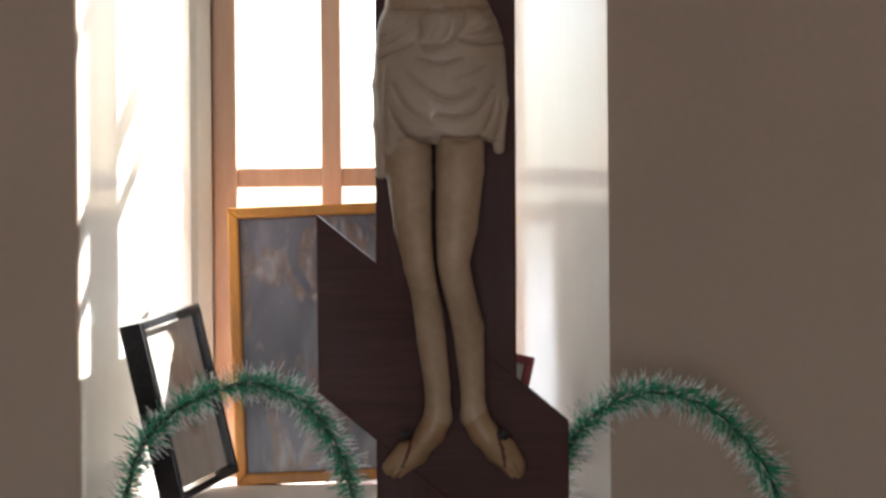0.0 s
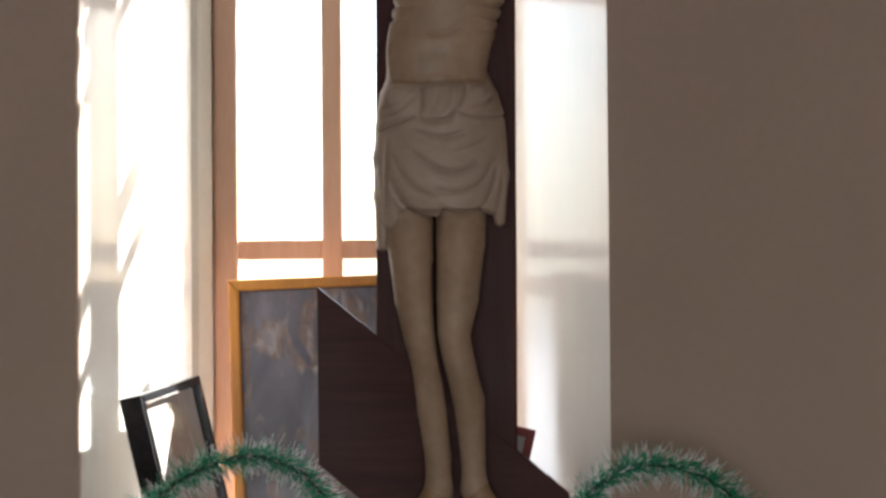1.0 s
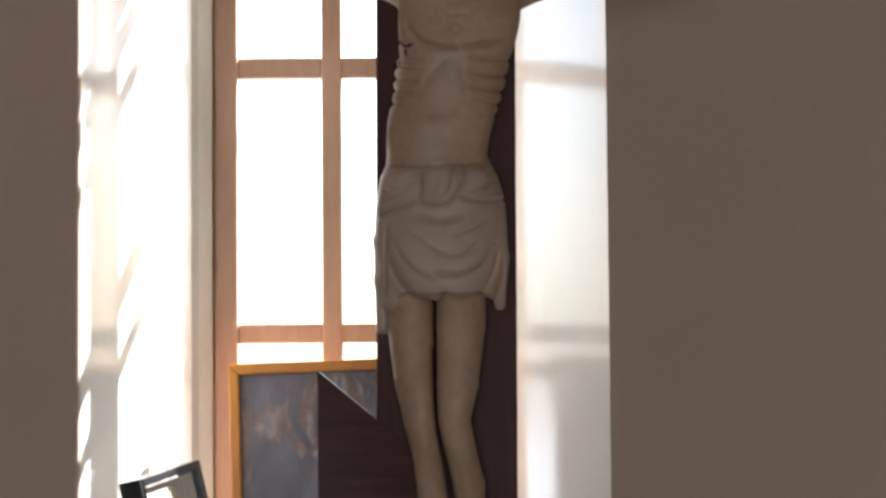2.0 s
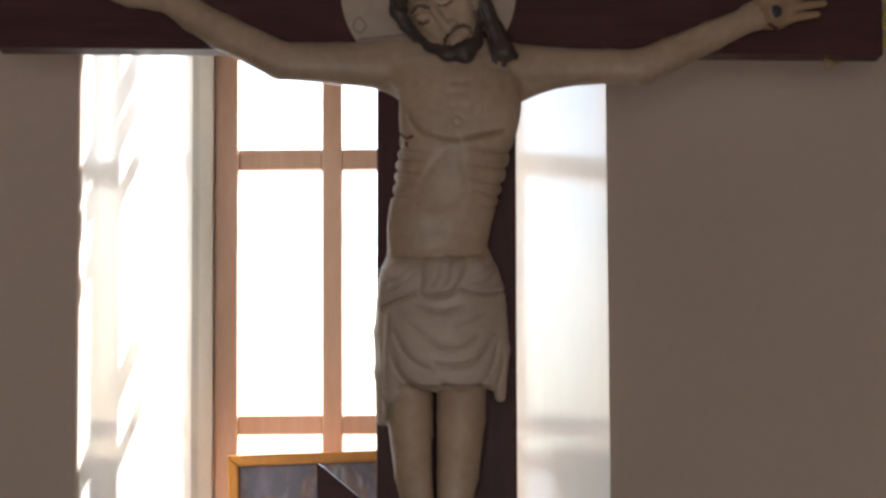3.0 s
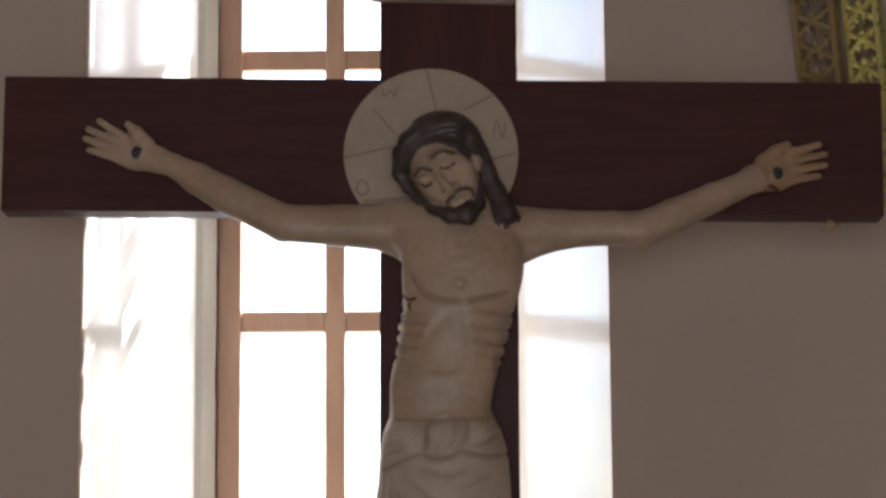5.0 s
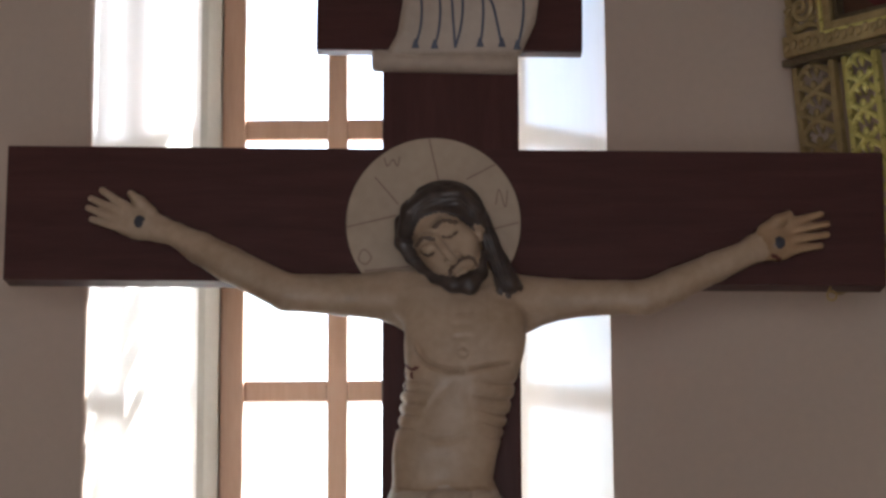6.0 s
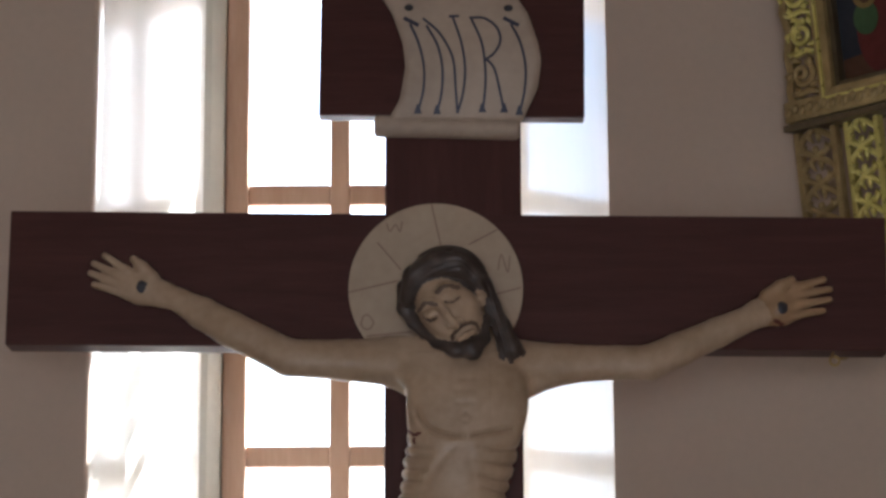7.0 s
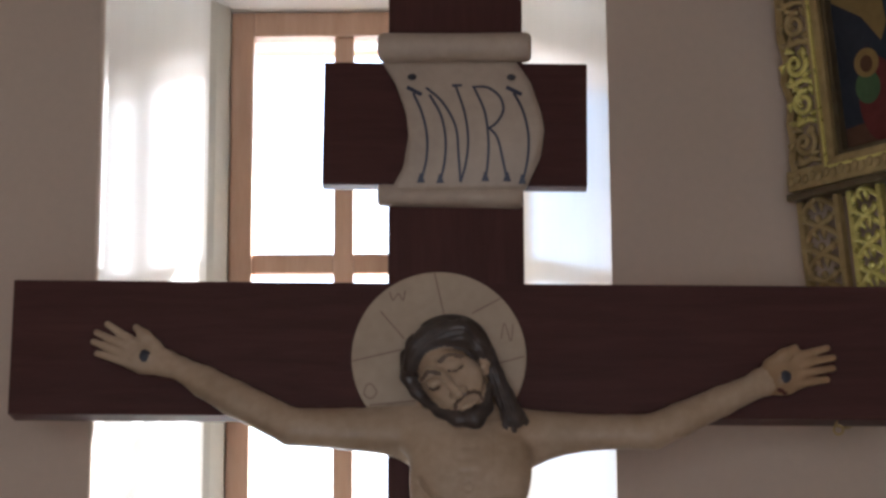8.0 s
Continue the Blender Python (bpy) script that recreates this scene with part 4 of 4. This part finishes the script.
def flat_shape(name, points, y, material, parent, thick=0.001):
    return part(name, prism(points, y, y + thick, "y"), material, parent)


def ellipse(cx, cz, rx, rz, n=28):
    return [(cx + rx * math.cos(2 * math.pi * i / n), cz + rz * math.sin(2 * math.pi * i / n)) for i in range(n)]


def paint_of(name, colour, rough=0.35):
    return two_scale(name, tuple(v * 0.7 for v in colour), colour, 14, 80, rough)


# large painting in an orange frame, leaning on the window
big = thing("framed_painting", "dark painting in an orange wooden frame leaning on the window", "painting", "", pose(-0.397, 4.725, SILL, -4.0, -1.8))
frame_part("frame_bar", 0.475, 0.530, 0.021, 0.028, orange_wood, big, 0.0, 0.004)
part("canvas", box(0.020, 0.455, 0.012, 0.020, 0.020, 0.510), night_picture, big)
frame_part("frame_lining", 0.437, 0.492, 0.004, 0.004, red_paint, big, 0.008, 0.0, 0.019, 0.019)

# small icon print in a deep black frame with glass, leaning on the splayed jamb
near_top, far_top, near_low = Vector((-0.531, 4.42, 1.329)), Vector((-0.453, 4.69, 1.358)), Vector((-0.464, 4.415, 1.006))
u = (far_top - near_top).normalized()
v = (near_top - near_low)
v = (v - u * v.dot(u)).normalized()
n = u.cross(v)
lean_m = Matrix((u, -n, v)).transposed().to_4x4()
lean_m.translation = near_low
side = thing("framed_print", "brown print under glass in a black frame on the sill", "picture", "", lean_m)
pw, ph = (far_top - near_top).length, (near_top - near_low).length - 0.002
sign = 1.0 if (lean_m.to_3x3() @ Vector((0, 1, 0))).x < 0 else -1.0
frame_part("frame_bar", pw, ph, 0.015, 0.045, black_frame, side, 0.0 if sign > 0 else -0.045, 0.003)
part("print", box(0.02, pw - 0.02, *sorted((sign * 0.014, sign * 0.018)), 0.02, ph - 0.02), brown_picture, side)
flat_shape("painted_shape", ellipse(pw * 0.55, ph * 0.6, 0.045, 0.10), sign * 0.0132, paint_of("print_red", (0.62, 0.47, 0.39)), side, 0.0006)
flat_shape("painted_shape", ellipse(pw * 0.55, ph * 0.80, 0.028, 0.032), sign * 0.0126, paint_of("print_gold", (0.66, 0.57, 0.44)), side, 0.0006)

# small maroon frame on the far side of the recess
tiny = thing("small_picture_frame", "small maroon picture frame with a pale print on the sill", "picture frame", "", pose(-0.011, 4.46, SILL + 0.031, -4, 14, 10))
frame_part("frame_bar", 0.125, 0.255, 0.016, 0.014, maroon, tiny, 0.0, 0.002)
part("print", box(0.015, 0.110, 0.006, 0.010, 0.015, 0.240), card, tiny)


# ---------------------------------------------------------------- gilded icon across the corner
def icon():
    a, tip = radians(45), radians(7)
    u = Vector((math.cos(a), -math.sin(a), 0))
    nh = Vector((-math.sin(a), -math.cos(a), 0))
    v = nh * math.sin(tip) + Vector((0, 0, math.cos(tip)))
    back = -(nh * math.cos(tip) - Vector((0, 0, math.sin(tip))))
    m = Matrix((u, back, v)).transposed().to_4x4()
    m.translation = (0.613, 4.294, 2.613)
    k = thing("icon", "painted icon in a carved gilded frame hung across the corner", "icon", "", m)
    W, H = 0.62, 0.86
    part("back_board", box(0.072, W - 0.072, 0.033, 0.060, 0.0, H), dark_wood, k)
    part("bottom_rail", box(-0.002, W, -0.010, 0.030, 0.016, 0.055, 0.005), gold, k)
    part("bottom_lip", box(-0.003, W + 0.003, -0.016, 0.045, 0.000, 0.013, 0.003), gold_dark, k)
    bead = bmesh.new()
    for i in range(40):
        x = 0.008 + i * (W - 0.016) / 39
        bmesh.ops.create_uvsphere(bead, u_segments=8, v_segments=6, radius=0.0085, matrix=Matrix.Translation((x, -0.011, 0.034 + 0.004 * (i % 2))) @ Matrix.Rotation(0.5, 4, "Y") @ Matrix.Diagonal((0.9, 0.6, 1.1, 1)))
    tagged(part("beading", bead, gold, k, smooth=True), "", "", "", "stuff")

    def stile(x0, flip):
        edge = [(0.0, 0.055), (-0.003, 0.078), (0.004, 0.11), (0.0, 0.14), (0.009, 0.18), (-0.002, 0.22), (0.009, 0.258), (0.001, 0.30), (0.006, 0.37), (0.0, 0.45), (0.006, 0.55), (0.0, 0.7), (0.004, 0.80)]
        X = lambda q: x0 + (W - q if flip else q)
        rim = edge + [(x + 0.016, z) for x, z in edge[::-1]]
        st = part("stile", prism([(X(x), z) for x, z in rim], 0.004, 0.030, "y", 0.003), gold, k, "pierced gilded stile")
        part("stile_band", prism([(X(x), z) for x, z in ((0.070, 0.055), (0.092, 0.055), (0.092, 0.80), (0.070, 0.80))], 0.000, 0.032, "y", 0.003), gold, st)
        # acanthus scrolls that bridge the openwork
        for n in range(10):
            cz, turns = 0.100 + 0.072 * n, 1 if n % 2 else -1
            cx, r = 0.043 + 0.004 * turns, 0.0235
            bm = bmesh.new()
            spiral = [(X(cx + r * (1 - s * 0.85) * math.cos(turns * s * 10 + 1.2)), 0.006 - 0.008 * s, cz + r * (1 - s * 0.85) * math.sin(turns * s * 10 + 1.2)) for s in np.linspace(0, 1, 34)]
            tube(spiral, [0.0068 - 0.0022 * s for s in np.linspace(0, 1, 34)], 6, bm)
            tube([(X(0.008), 0.010, cz - 0.030), (X(0.030), 0.004, cz - 0.036), (X(0.052), 0.004, cz - 0.030), (X(0.076), 0.010, cz - 0.040)], [0.006, 0.0075, 0.0065, 0.005], 6, bm)
            for j in range(5):
                b = radians(30 + 66 * j)
                tube([(X(cx + r * 0.95 * math.cos(b)), 0.006, cz + r * 0.95 * math.sin(b)), (X(cx + r * 1.3 * math.cos(b + 0.3)), 0.000, cz + r * 1.3 * math.sin(b + 0.3)), (X(cx + r * 1.55 * math.cos(b + 0.7)), 0.008, cz + r * 1.55 * math.sin(b + 0.7))], [0.003, 0.0065, 0.0015], 6, bm)
            # two volutes take the lit tone for their painted highlights
            part("volute", bm, gold_lit if n in (1, 2) else gold, st, smooth=True)

    stile(0.0, False), stile(0.0, True)
    part("top_rail", box(0.0, W, -0.004, 0.034, 0.80, H, 0.006), gold, k)
    frame_part("inner_moulding", W - 0.168, 0.752, 0.020, 0.036, gold, k, -0.006, 0.004, 0.084, 0.044)
    frame_part("gilt_bead", W - 0.166, 0.754, 0.006, 0.008, gold_lit, k, -0.011, 0.002, 0.083, 0.043)
    frame_part("inner_fillet", W - 0.208, 0.712, 0.009, 0.026, gold_dark, k, 0.006, 0.002, 0.104, 0.064)
    part("panel", box(0.110, W - 0.110, 0.024, 0.029, 0.068, 0.770), paint_of("icon_ground", (0.03, 0.036, 0.048), 0.15), k)
    red, green, yellow, blue, flesh = (paint_of(*q) for q in (("icon_red", (0.13, 0.03, 0.028), 0.2), ("icon_green", (0.06, 0.11, 0.05), 0.2), ("icon_gold", (0.24, 0.16, 0.06), 0.2), ("icon_blue", (0.05, 0.068, 0.095), 0.2), ("icon_brown", (0.10, 0.05, 0.03), 0.2)))
    for i, (pts, mat) in enumerate((
            ([(0.137, 0.092), (0.48, 0.092), (0.48, 0.16), (0.137, 0.13)], flesh), (ellipse(0.215, 0.17, 0.042, 0.075), red), (ellipse(0.195, 0.195, 0.026, 0.030), green),
            (ellipse(0.198, 0.238, 0.026, 0.026), yellow), (ellipse(0.198, 0.236, 0.013, 0.015), flesh), ([(0.14, 0.42), (0.14, 0.36), (0.20, 0.32), (0.235, 0.27), (0.25, 0.30), (0.24, 0.42)], yellow),
            (ellipse(0.31, 0.36, 0.06, 0.20), blue), (ellipse(0.31, 0.58, 0.05, 0.05), yellow), (ellipse(0.31, 0.575, 0.03, 0.034), flesh), (ellipse(0.42, 0.2, 0.04, 0.08), green))):
        flat_shape("painted_shape", [(x - 0.022, z - 0.020) for x, z in pts], 0.0225 - 0.0007 * i, mat, k, 0.0005)

    # carved gilt strips that hang under the rail
    def strip(x0, x1, low, mat, relief):
        e, mid, w = 0.011, (x0 + x1) / 2, (x1 - x0) / 2
        s = part("hanging_strip", prism([(x0, 0.0), (x0 + e, 0.0), (x0 + e, low + 0.03), (mid, low + 0.012), (x1 - e, low + 0.03), (x1 - e, 0.0), (x1, 0.0), (x1, low + 0.02), (mid, low), (x0, low + 0.02)], 0.010, 0.028, "y", 0.002), mat, k, "pierced gilded strip")
        bm = bmesh.new()
        for sgn in (-1, 1):
            vine = [(mid + sgn * w * 0.78 * math.sin(t * 62), 0.014 - 0.004 * math.cos(t * 124), -t) for t in np.linspace(0.0, -low - 0.02, 80)]
            tube(vine, 0.0062, 6, bm)
        for i in range(int(-low / 0.0253) - 1):
            z = -0.0253 * (i + 0.5)
            for sgn in (-1, 1):
                out = sgn * w * (0.45 if i % 2 else 0.18)
                tube([(mid + out, 0.014, z + 0.011), (mid + out * 1.4, 0.007, z), (mid + out * 0.7, 0.014, z - 0.012)], [0.002, 0.0068, 0.002], 6, bm)
            if i % 2:
                bmesh.ops.create_uvsphere(bm, u_segments=8, v_segments=6, radius=0.0075, matrix=Matrix.Translation((mid, 0.010, z)) @ Matrix.Diagonal((1, 0.7, 1.1, 1)))
        tagged(part("vine_carving", bm, relief, s, smooth=True), "", "", "", "stuff")

    strip(-0.002, 0.088, -0.414, gold, gold)
    strip(0.106, 0.180, -0.40, gold_lit, gold_lit)
    strip(W - 0.180, W - 0.106, -0.40, gold_lit, gold_lit)
    strip(W - 0.088, W - 0.013, -0.40, gold, gold)
    return k


icon()
